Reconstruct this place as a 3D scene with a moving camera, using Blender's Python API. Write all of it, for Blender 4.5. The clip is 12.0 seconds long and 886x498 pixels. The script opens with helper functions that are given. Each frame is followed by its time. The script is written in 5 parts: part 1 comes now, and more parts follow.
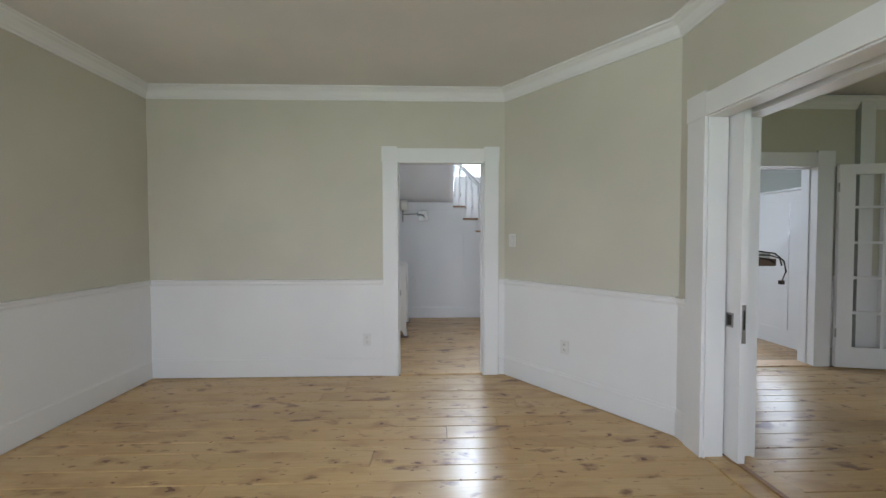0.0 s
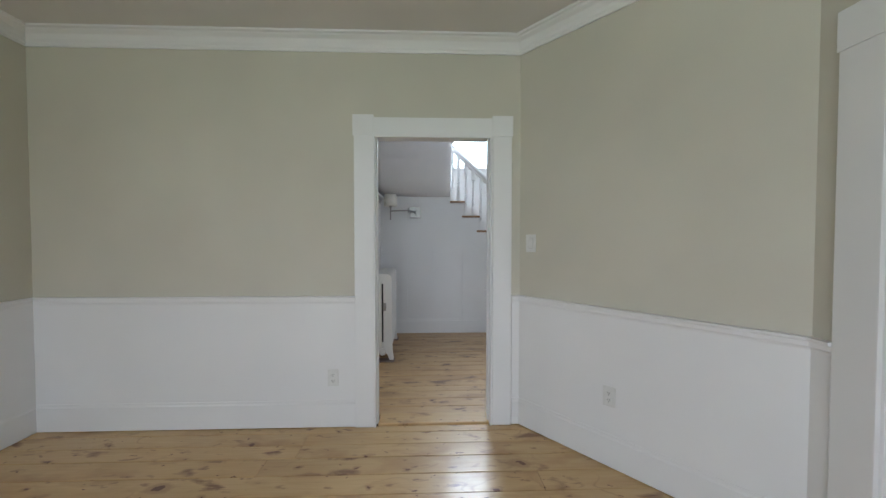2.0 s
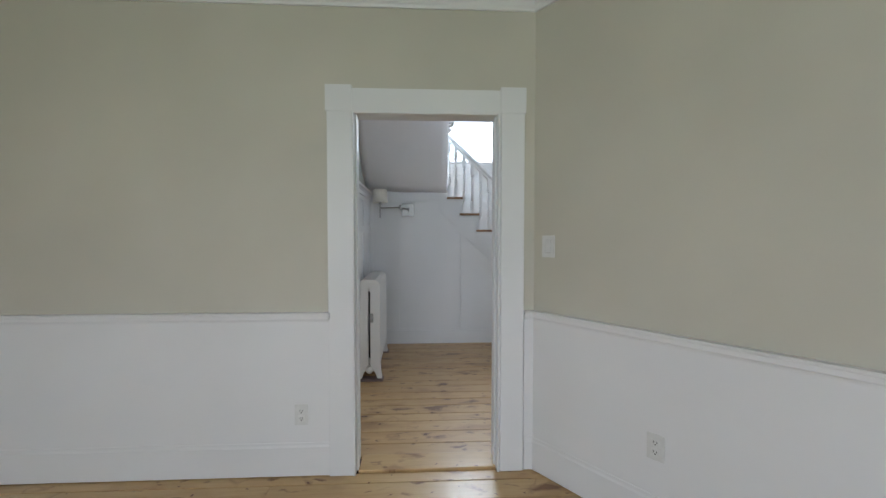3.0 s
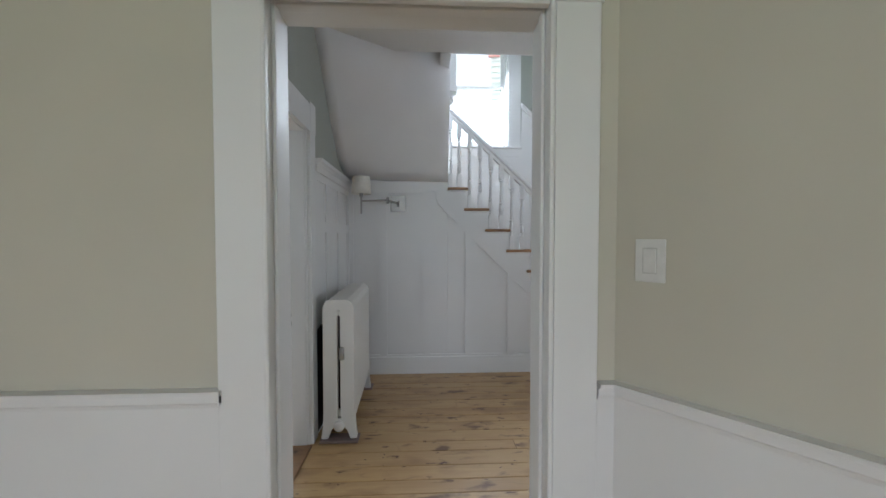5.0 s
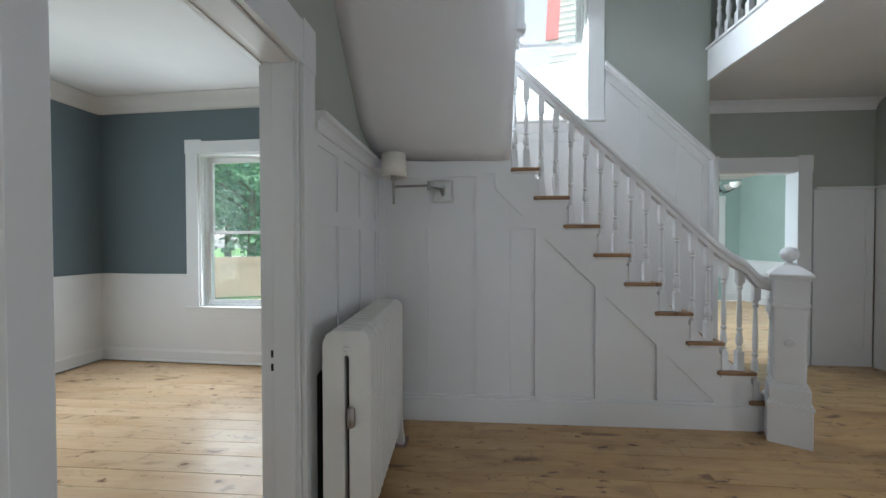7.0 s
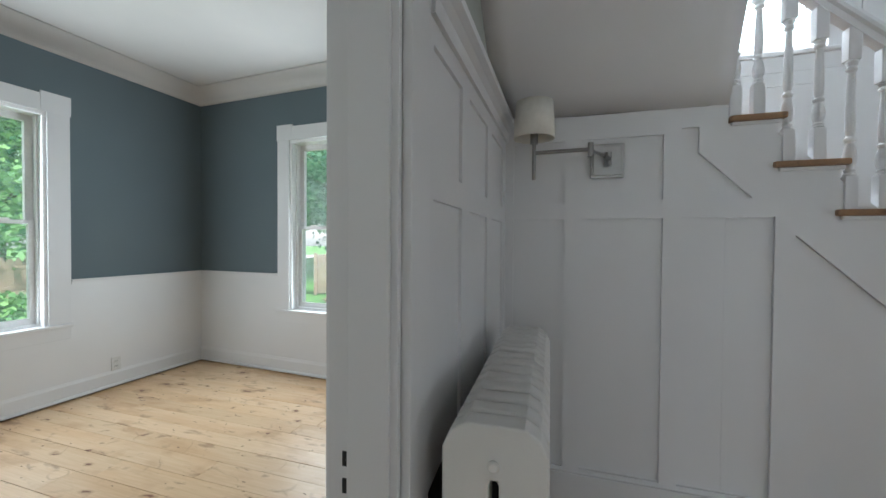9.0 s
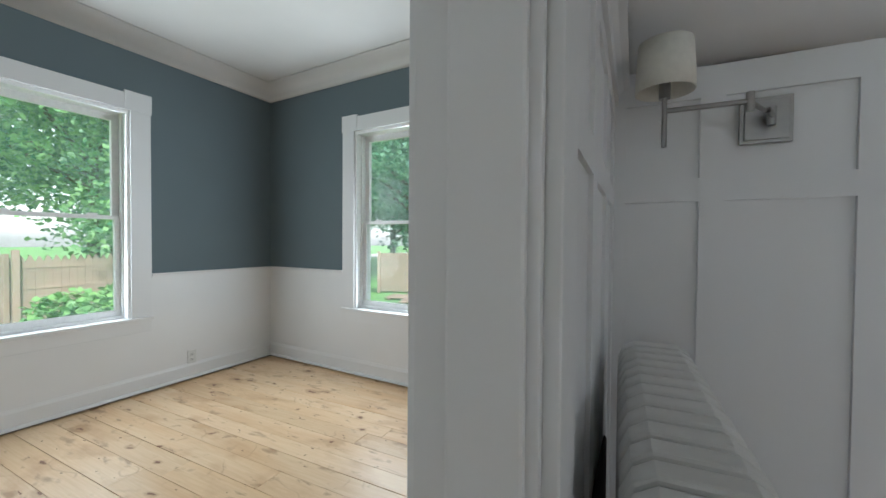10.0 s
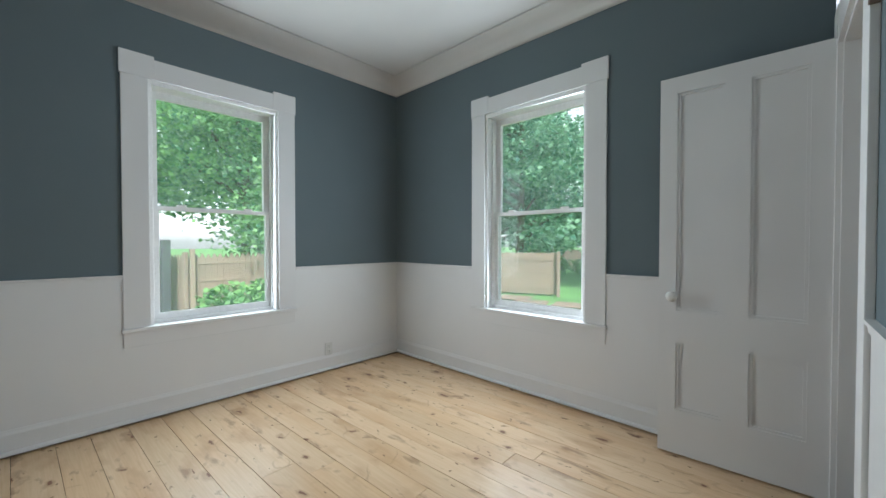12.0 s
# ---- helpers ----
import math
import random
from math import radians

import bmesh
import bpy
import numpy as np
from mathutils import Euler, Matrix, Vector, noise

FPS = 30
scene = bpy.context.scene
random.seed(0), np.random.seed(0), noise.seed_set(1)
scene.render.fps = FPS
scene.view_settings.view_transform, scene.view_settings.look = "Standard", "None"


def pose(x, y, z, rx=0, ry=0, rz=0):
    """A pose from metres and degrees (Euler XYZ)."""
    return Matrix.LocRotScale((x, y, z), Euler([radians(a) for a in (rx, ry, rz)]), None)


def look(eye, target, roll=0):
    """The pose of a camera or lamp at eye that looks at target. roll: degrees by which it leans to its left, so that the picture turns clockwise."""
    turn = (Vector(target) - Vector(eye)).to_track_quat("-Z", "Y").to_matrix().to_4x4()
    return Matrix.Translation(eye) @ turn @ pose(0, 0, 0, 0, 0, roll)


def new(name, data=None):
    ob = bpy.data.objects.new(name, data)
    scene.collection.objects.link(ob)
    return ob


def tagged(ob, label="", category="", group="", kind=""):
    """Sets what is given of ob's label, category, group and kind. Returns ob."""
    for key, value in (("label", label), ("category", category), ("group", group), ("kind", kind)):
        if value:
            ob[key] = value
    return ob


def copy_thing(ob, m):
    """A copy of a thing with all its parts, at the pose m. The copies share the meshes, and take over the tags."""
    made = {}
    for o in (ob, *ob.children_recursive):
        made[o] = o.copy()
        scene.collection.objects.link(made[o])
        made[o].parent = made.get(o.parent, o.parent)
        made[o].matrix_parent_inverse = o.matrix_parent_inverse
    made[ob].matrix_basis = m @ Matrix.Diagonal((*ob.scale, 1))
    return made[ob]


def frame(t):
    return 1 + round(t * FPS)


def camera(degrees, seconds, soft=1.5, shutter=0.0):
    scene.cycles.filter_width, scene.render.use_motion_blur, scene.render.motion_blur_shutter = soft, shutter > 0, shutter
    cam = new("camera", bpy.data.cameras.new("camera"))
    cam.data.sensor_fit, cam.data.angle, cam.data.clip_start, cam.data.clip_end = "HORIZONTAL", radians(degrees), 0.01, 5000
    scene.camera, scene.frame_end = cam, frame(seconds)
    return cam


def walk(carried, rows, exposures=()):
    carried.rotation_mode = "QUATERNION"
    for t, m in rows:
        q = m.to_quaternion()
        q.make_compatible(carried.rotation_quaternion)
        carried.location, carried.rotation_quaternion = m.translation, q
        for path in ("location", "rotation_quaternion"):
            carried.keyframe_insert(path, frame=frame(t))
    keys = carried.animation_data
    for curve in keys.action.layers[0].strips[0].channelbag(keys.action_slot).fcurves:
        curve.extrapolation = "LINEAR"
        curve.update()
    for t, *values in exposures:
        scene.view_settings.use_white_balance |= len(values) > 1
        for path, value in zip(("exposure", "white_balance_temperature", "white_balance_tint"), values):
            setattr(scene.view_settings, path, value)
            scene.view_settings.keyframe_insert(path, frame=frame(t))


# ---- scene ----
cam = camera(98.4, 12.0)
PATH = [
    (0, (0.182, -0.502, 1.309), (0.242, 1.496, 1.253), -0.1),
    (0.5, (0.204, -0.269, 1.315), (0.271, 1.73, 1.257), -0.1),
    (1, (0.207, -0.037, 1.315), (0.274, 1.961, 1.258), -0.1),
    (1.5, (0.213, 0.199, 1.32), (0.281, 2.197, 1.265), -0.0),
    (2, (0.238, 0.451, 1.321), (0.312, 2.449, 1.266), -0.0),
    (2.5, (0.248, 0.719, 1.344), (0.342, 2.716, 1.283), 0.1),
    (3, (0.257, 0.979, 1.338), (0.353, 2.976, 1.277), 0.0),
    (5, (0.307, 2.013, 1.354), (0.404, 4.01, 1.292), 0.0),
    (5.5, (0.318, 2.263, 1.354), (0.384, 4.261, 1.294), 0.2),
    (6, (0.337, 2.535, 1.33), (0.351, 4.535, 1.283), 0.0),
    (6.5, (0.307, 2.779, 1.312), (0.253, 4.778, 1.274), 0.1),
    (6.7, (0.289, 2.865, 1.307), (0.195, 4.863, 1.272), 0.0),
    (8.3, (0.049, 3.578, 1.308), (-0.354, 5.537, 1.274), 0.3),
    (8.5, (-0.001, 3.652, 1.304), (-0.455, 5.599, 1.27), 0.3),
    (9, (-0.136, 3.824, 1.291), (-0.741, 5.73, 1.256), 0.4),
    (9.5, (-0.249, 3.955, 1.271), (-1.006, 5.806, 1.234), 0.4),
    (10, (-0.352, 4.094, 1.252), (-1.244, 5.884, 1.213), 0.4),
    (10.5, (-0.453, 4.168, 1.233), (-1.454, 5.899, 1.192), 0.4),
    (11, (-0.582, 4.196, 1.201), (-1.677, 5.869, 1.165), 0.2),
    (11.3, (-0.652, 4.212, 1.188), (-1.811, 5.841, 1.154), 0.0),
    (11.5, (-0.692, 4.219, 1.183), (-1.895, 5.817, 1.151), 0.1),
    (12, (-0.78, 4.224, 1.183), (-2.105, 5.721, 1.148), 0.0),
]
walk(cam, [(t, look(eye, target, roll)) for t, eye, target, roll in PATH],
     [(0.0, 0.96, 5880, 13), (3.0, 0.87, 5860, 12), (5.5, 0.73, 6030, 12), (6.7, 0.66, 6050, 11), (8.5, 0.64, 6060, 11), (10.5, 0.64, 6020, 10), (12.0, 0.57, 5980, 10)])

# ---- light ----
world = bpy.data.worlds.new("sky")
scene.world = world
world.use_nodes = True
wn = world.node_tree
sky = wn.nodes.new("ShaderNodeTexSky")
sky.sky_type, sky.sun_disc = "NISHITA", False
sky.sun_elevation, sky.sun_rotation = radians(42), radians(122)
sky.air_density, sky.dust_density, sky.ozone_density = 1.0, 1.5, 1.0
haze = wn.nodes.new("ShaderNodeHueSaturation")
haze.inputs["Saturation"].default_value, haze.inputs["Value"].default_value = 0.2, 1.7
wn.links.new(sky.outputs[0], haze.inputs["Color"])
wn.links.new(haze.outputs[0], wn.nodes["Background"].inputs[0])
wn.nodes["Background"].inputs[1].default_value = 0.15

sun_data = bpy.data.lights.new("sun", "SUN")
sun_data.energy, sun_data.angle, sun_data.color = 4.8, radians(6), (1.0, 0.97, 0.92)
sun = new("sun", sun_data)
sun.matrix_world = look((21, -7, 22), (0, 6, 0))


def window_light(name, at, toward, width, height, watts, color=(0.81, 0.94, 1.0)):
    data = bpy.data.lights.new(name, "AREA")
    data.shape, data.size, data.size_y, data.energy, data.color = "RECTANGLE", width, height, watts, color
    ob = new(name, data)
    ob.matrix_world = look(at, toward)
    return ob


window_light("window_light_blue_west", (-3.955, 5.26, 1.45), (-2, 5.26, 1.40), 0.80, 1.55, 14.5, (0.87, 0.955, 0.98))
window_light("window_light_blue_north", (-2.235, 6.925, 1.45), (-2.2, 5, 1.40), 0.80, 1.55, 17.5, (0.87, 0.955, 0.98))
window_light("window_light_stairs", (0.94, 6.72, 3.23), (1.1, 4, 2.3), 0.70, 1.45, 60, (0.86, 0.94, 1.0))
# dining and parlour window openings are out of view; their places are assumed
window_light("window_light_dining_rear", (-0.3, -3.05, 1.5), (-0.3, 0, 1.3), 2.4, 1.6, 25, (0.88, 0.94, 1.0))
window_light("window_light_dining_side", (-2.55, -1.3, 1.5), (0, -1.0, 1.3), 1.4, 1.6, 18, (0.88, 0.94, 1.0))
window_light("window_light_parlour", (4.4, -3.05, 1.5), (4.4, 0, 1.4), 1.6, 1.6, 4)
# added fill for the far room, in an unseen opening cut in its west wall
window_light("window_light_far_room", (2.18, 9.5, 1.45), (4, 9.7, 1.3), 0.8, 1.5, 80)
# added fill for soffit and hall; the east wall has no opening behind it
window_light("window_light_front_hall", (4.38, 3.85, 1.15), (0, 4.9, 2.1), 0.7, 1.5, 10, (0.88, 0.945, 1.0))


# ---- materials ----
def node_material(name):
    m = bpy.data.materials.new(name)
    m.use_nodes = True
    nt = m.node_tree
    return m, nt, nt.nodes["Principled BSDF"]


def link_noise(nt, scale, detail, stretch=(1, 1, 1), coords="Object", offset=None):
    tc = nt.nodes.new("ShaderNodeTexCoord")
    mp = nt.nodes.new("ShaderNodeMapping")
    mp.inputs["Scale"].default_value = stretch
    nt.links.new(tc.outputs[coords], mp.inputs["Vector"])
    if offset is not None:
        nt.links.new(offset, mp.inputs["Location"])
    n = nt.nodes.new("ShaderNodeTexNoise")
    n.inputs["Scale"].default_value, n.inputs["Detail"].default_value = scale, detail
    nt.links.new(mp.outputs[0], n.inputs["Vector"])
    return n


def ramp(nt, source, stops):
    r = nt.nodes.new("ShaderNodeValToRGB")
    e = r.color_ramp.elements
    while len(e) < len(stops):
        e.new(0.5)
    for el, (p, c) in zip(e, stops):
        el.position, el.color = p, (*c, 1) if len(c) == 3 else c
    nt.links.new(source, r.inputs[0])
    return r


def mix(nt, kind, fac, a, b):
    x = nt.nodes.new("ShaderNodeMixRGB")
    x.blend_type = kind
    for socket, v in zip(x.inputs, (fac, a, b)):
        if isinstance(v, (int, float)):
            socket.default_value = v
        elif isinstance(v, tuple):
            socket.default_value = (*v, 1)
        else:
            nt.links.new(v, socket)
    return x.outputs[0]


def bump(nt, bsdf, height, strength, distance=0.002):
    b = nt.nodes.new("ShaderNodeBump")
    b.inputs["Strength"].default_value, b.inputs["Distance"].default_value = strength, distance
    nt.links.new(height, b.inputs["Height"])
    nt.links.new(b.outputs[0], bsdf.inputs["Normal"])


def paint(name, color, rough=0.5, vary=0.05, relief=0.15, grain=90):
    m, nt, p = node_material(name)
    big = link_noise(nt, 1.3, 3)
    lo = tuple(c * (1 - vary) for c in color)
    hi = tuple(min(1, c * (1 + vary)) for c in color)
    r = ramp(nt, big.outputs["Fac"], [(0.3, lo), (0.7, hi)])
    nt.links.new(r.outputs[0], p.inputs["Base Color"])
    fine = link_noise(nt, grain, 3)
    rr = ramp(nt, fine.outputs["Fac"], [(0.3, (rough - 0.05,) * 3), (0.7, (rough + 0.06,) * 3)])
    nt.links.new(rr.outputs[0], p.inputs["Roughness"])
    bump(nt, p, fine.outputs["Fac"], relief, 0.001)
    return m


def plain(name, color, rough=0.5, metal=0.0):
    m, nt, p = node_material(name)
    n = link_noise(nt, 40, 3)
    r = ramp(nt, n.outputs["Fac"], [(0.25, tuple(c * 0.9 for c in color)), (0.75, color)])
    nt.links.new(r.outputs[0], p.inputs["Base Color"])
    p.inputs["Roughness"].default_value, p.inputs["Metallic"].default_value = rough, metal
    return m


def pine(name, pale, warm, dark, rough, coat, marks=0.92):
    """Wide knotty pine boards, varied board by board; the grain runs along x."""
    m, nt, p = node_material(name)
    info = nt.nodes.new("ShaderNodeObjectInfo")
    shift = nt.nodes.new("ShaderNodeVectorMath")
    shift.operation = "SCALE"
    shift.inputs[0].default_value = (37.0, 91.0, 13.0)
    nt.links.new(info.outputs["Random"], shift.inputs["Scale"])
    off = shift.outputs[0]
    broad = link_noise(nt, 1.1, 3, (0.7, 3.5, 1), "Object", off)
    base = ramp(nt, broad.outputs["Fac"], [(0.25, warm), (0.5, pale), (0.8, tuple(0.5 * (a + b) for a, b in zip(warm, pale)))])
    board = ramp(nt, info.outputs["Random"], [(0.0, (0.86, 0.84, 0.80)), (0.5, (1, 1, 1)), (1.0, (0.93, 0.88, 0.80))])
    c = mix(nt, "MULTIPLY", 0.8, base.outputs[0], board.outputs[0])
    grain = link_noise(nt, 9, 6, (0.5, 14, 1), "Object", off)
    g = ramp(nt, grain.outputs["Fac"], [(0.35, (0.80, 0.74, 0.66)), (0.62, (1, 1, 1))])
    c = mix(nt, "MULTIPLY", 0.28, c, g.outputs[0])
    # long arched figure of flat-sawn pine
    tcf = nt.nodes.new("ShaderNodeTexCoord")
    mpf = nt.nodes.new("ShaderNodeMapping")
    mpf.inputs["Scale"].default_value = (0.16, 1.0, 1.0)
    nt.links.new(tcf.outputs["Object"], mpf.inputs["Vector"])
    nt.links.new(off, mpf.inputs["Location"])
    wave = nt.nodes.new("ShaderNodeTexWave")
    wave.bands_direction = "Y"
    for key, value in (("Scale", 6.0), ("Distortion", 11.0), ("Detail", 3.0), ("Detail Scale", 1.6)):
        wave.inputs[key].default_value = value
    nt.links.new(mpf.outputs[0], wave.inputs["Vector"])
    fig = ramp(nt, wave.outputs["Fac"], [(0.0, (0.78, 0.66, 0.52)), (0.35, (1, 1, 1)), (1.0, (1, 0.98, 0.95))])
    c = mix(nt, "MULTIPLY", 0.14, c, fig.outputs[0])
    # streaky brown stains that follow the boards
    stain = link_noise(nt, 2.8, 6, (1.1, 2.3, 1), "Object", off)
    st = ramp(nt, stain.outputs["Fac"], [(0.52, (0, 0, 0)), (0.61, (0.40, 0.40, 0.40)), (0.72, (0.92, 0.92, 0.92))])
    c = mix(nt, "MIX", st.outputs[0], c, tuple(0.26 * a + 0.74 * b for a, b in zip(dark, warm)))
    # dark irregular marks, drawn out along the boards
    for scale, low, amount in ((4.3, 0.650, marks), (9.0, 0.660, marks)):
        mark = link_noise(nt, scale, 6, (0.8, 2.0, 1), "Object", off)
        mark.inputs["Distortion"].default_value = 0.35
        mk = ramp(nt, mark.outputs["Fac"], [(low - 0.03, (0, 0, 0)), (low + 0.015, (0.5 * amount,) * 3), (low + 0.06, (amount,) * 3)])
        c = mix(nt, "MIX", mk.outputs[0], c, tuple(0.82 * a + 0.18 * b for a, b in zip(dark, warm)))
    # thin curved growth lines in places
    line = link_noise(nt, 2.6, 1.5, (1.2, 1.9, 1), "Object", off)
    ln = ramp(nt, line.outputs["Fac"], [(0.482, (0, 0, 0)), (0.498, (1, 1, 1)), (0.514, (0, 0, 0))])
    where = link_noise(nt, 3.7, 2, (1, 1.3, 1), "Object", off)
    wh = ramp(nt, where.outputs["Fac"], [(0.54, (0, 0, 0)), (0.64, (0.42, 0.42, 0.42))])
    lf = mix(nt, "MULTIPLY", 1.0, ln.outputs[0], wh.outputs[0])
    c = mix(nt, "MIX", lf, c, tuple(0.65 * a + 0.35 * b for a, b in zip(dark, warm)))
    # knots: dark hearts with a browner ring, and small dark nail holes
    tc = nt.nodes.new("ShaderNodeTexCoord")
    mp = nt.nodes.new("ShaderNodeMapping")
    mp.inputs["Scale"].default_value = (0.62, 1.0, 0.0)
    nt.links.new(tc.outputs["Object"], mp.inputs["Vector"])
    nt.links.new(off, mp.inputs["Location"])
    wob = nt.nodes.new("ShaderNodeTexNoise")
    wob.inputs["Scale"].default_value, wob.inputs["Detail"].default_value = 16, 3
    nt.links.new(mp.outputs[0], wob.inputs["Vector"])
    warped = nt.nodes.new("ShaderNodeVectorMath")
    warped.operation = "MULTIPLY_ADD"
    warped.inputs[1].default_value = (0.11, 0.07, 0)
    nt.links.new(wob.outputs["Color"], warped.inputs[0])
    nt.links.new(mp.outputs[0], warped.inputs[2])
    for scale, ring, heart, share, amount in ((2.7, 0.15, 0.050, 0.62, 0.9), (5.3, 0.13, 0.060, 0.70, 0.9), (14.0, 0.10, 0.075, 0.78, 0.85)):
        v = nt.nodes.new("ShaderNodeTexVoronoi")
        v.voronoi_dimensions = "2D"
        v.inputs["Scale"].default_value = scale
        nt.links.new(warped.outputs[0], v.inputs["Vector"])
        pick = nt.nodes.new("ShaderNodeSeparateColor")
        nt.links.new(v.outputs["Color"], pick.inputs[0])
        some = nt.nodes.new("ShaderNodeMath")
        some.operation = "GREATER_THAN"
        some.inputs[1].default_value = share
        nt.links.new(pick.outputs[0], some.inputs[0])
        for reach, tone, k in ((ring, tuple(0.5 * a + 0.5 * b for a, b in zip(warm, dark)), 0.6), (heart, dark, 1.0)):
            r = ramp(nt, v.outputs["Distance"], [(reach * 0.62, (1, 1, 1)), (reach, (0, 0, 0))])
            f = mix(nt, "MULTIPLY", 1.0, r.outputs[0], some.outputs[0])
            soft = mix(nt, "MULTIPLY", 1.0, f, (amount * k,) * 3)
            c = mix(nt, "MIX", soft, c, tone)
    nt.links.new(c, p.inputs["Base Color"])
    rr = ramp(nt, grain.outputs["Fac"], [(0.3, (rough + 0.1,) * 3), (0.7, (rough,) * 3)])
    nt.links.new(rr.outputs[0], p.inputs["Roughness"])
    p.inputs["Coat Weight"].default_value, p.inputs["Coat Roughness"].default_value = coat, 0.19
    wave = link_noise(nt, 5, 2, (0.6, 2, 1), "Object", off)
    bump(nt, p, wave.outputs["Fac"], 0.25, 0.004)
    return m


def glass(name, veil=0.0):
    m, nt, p = node_material(name)
    out = nt.nodes["Material Output"]
    tr = nt.nodes.new("ShaderNodeBsdfTransparent")
    gl = nt.nodes.new("ShaderNodeBsdfGlossy")
    gl.inputs["Roughness"].default_value = 0.01
    lw = nt.nodes.new("ShaderNodeLayerWeight")
    lw.inputs["Blend"].default_value = 0.5
    graze = nt.nodes.new("ShaderNodeMath")
    graze.operation, graze.inputs[1].default_value = "POWER", 5.0
    nt.links.new(lw.outputs["Facing"], graze.inputs[0])
    fr = nt.nodes.new("ShaderNodeMath")
    fr.operation, fr.inputs[1].default_value, fr.inputs[2].default_value = "MULTIPLY_ADD", 0.5, 0.012
    nt.links.new(graze.outputs[0], fr.inputs[0])
    mx = nt.nodes.new("ShaderNodeMixShader")
    nt.links.new(fr.outputs[0], mx.inputs[0])
    nt.links.new(tr.outputs[0], mx.inputs[1])
    nt.links.new(gl.outputs[0], mx.inputs[2])
    # a pale teal film, lit by the outdoor light, stands in for veiling glare
    film = nt.nodes.new("ShaderNodeBsdfTranslucent")
    film.inputs[0].default_value = (0.78, 1.0, 0.96, 1)
    veil_noise = link_noise(nt, 3.0, 4)
    amount = ramp(nt, veil_noise.outputs["Fac"], [(0.3, (veil * 0.7,) * 3), (0.7, (veil * 1.3,) * 3)])
    mf = nt.nodes.new("ShaderNodeMixShader")
    nt.links.new(amount.outputs[0], mf.inputs[0])
    nt.links.new(mx.outputs[0], mf.inputs[1])
    nt.links.new(film.outputs[0], mf.inputs[2])
    nt.links.new(mf.outputs[0], out.inputs[0])
    nt.nodes.remove(p)
    return m


M_GREIGE = paint("greige_wall_paint", (0.552, 0.526, 0.445), 0.6)
M_SAGE = paint("sage_wall_paint", (0.38, 0.40, 0.36), 0.6)
M_AQUA = paint("aqua_wall_paint", (0.36, 0.46, 0.42), 0.6)
M_SLATE = paint("slate_blue_wall_paint", (0.142, 0.178, 0.194), 0.85, 0.04, 0.05)
M_SLATE.node_tree.nodes["Principled BSDF"].inputs["Specular IOR Level"].default_value = 0.2
M_WHITE = paint("white_trim_paint", (0.745, 0.745, 0.745), 0.44, 0.03, 0.12, 60)
M_PLASTER = paint("white_plaster_paint", (0.76, 0.75, 0.75), 0.65)
M_CEIL = paint("ceiling_paint", (0.68, 0.665, 0.645), 0.7)
M_RAD = paint("radiator_paint", (0.72, 0.71, 0.68), 0.4, 0.05, 0.5, 130)
M_FLOOR = pine("varnished_pine", (0.62, 0.43, 0.205), (0.51, 0.315, 0.125), (0.125, 0.042, 0.016), 0.36, 0.36)
M_FLOOR_B = pine("pale_pine", (0.82, 0.60, 0.38), (0.73, 0.455, 0.235), (0.20, 0.07, 0.03), 0.42, 0.2, 0.6)
M_FLOOR_H = pine("worn_varnished_pine", (0.54, 0.355, 0.165), (0.40, 0.235, 0.095), (0.09, 0.032, 0.013), 0.36, 0.35)
M_TREAD = pine("oiled_tread_wood", (0.33, 0.19, 0.09), (0.25, 0.13, 0.06), (0.06, 0.03, 0.015), 0.4, 0.2)
M_GAP = plain("dark_gap", (0.03, 0.02, 0.015), 0.9)
M_NICKEL = plain("brushed_nickel", (0.35, 0.34, 0.325), 0.34, 1.0)
M_IRON = plain("dark_bronze", (0.06, 0.05, 0.045), 0.45, 0.8)
M_PLATE = plain("white_plastic", (0.71, 0.71, 0.69), 0.35)
M_GAPGREY = plain("grey_gap", (0.56, 0.56, 0.54), 0.6)
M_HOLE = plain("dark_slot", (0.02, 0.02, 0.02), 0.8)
M_SHADE = plain("cream_linen", (0.82, 0.79, 0.71), 0.85)
M_GLASS = glass("window_glass", 0.105)
M_CLEAR = glass("door_glass", 0.0)
M_FROST = plain("frosted_glass", (0.85, 0.84, 0.80), 0.4)
M_VINYL = plain("white_vinyl_sash", (0.92, 0.92, 0.915), 0.3)
M_CEDAR = paint("cedar_fence_wood", (0.255, 0.195, 0.145), 0.8, 0.18, 0.5, 30)
M_CEDAR_OLD = paint("weathered_fence_wood", (0.07, 0.072, 0.077), 0.85, 0.15, 0.5, 30)
M_BARK = paint("bark", (0.10, 0.075, 0.055), 0.9, 0.3, 1.0, 25)
M_BRICKRED = paint("red_painted_clapboard", (0.60, 0.19, 0.19), 0.7)
M_PALEWALL = paint("pale_clapboard", (0.6, 0.6, 0.58), 0.7)
M_BRIGHTWALL = paint("white_clapboard", (0.66, 0.65, 0.65), 0.7)
M_PAD = paint("worn_pad_paint", (0.24, 0.17, 0.15), 0.6, 0.3, 0.3, 40)
M_DARK_WALL = paint("dark_wall", (0.035, 0.028, 0.024), 0.85, 0.35, 0.6, 20)
M_OLDWOOD = paint("bare_brown_wood", (0.13, 0.085, 0.06), 0.75, 0.3, 0.5, 35)


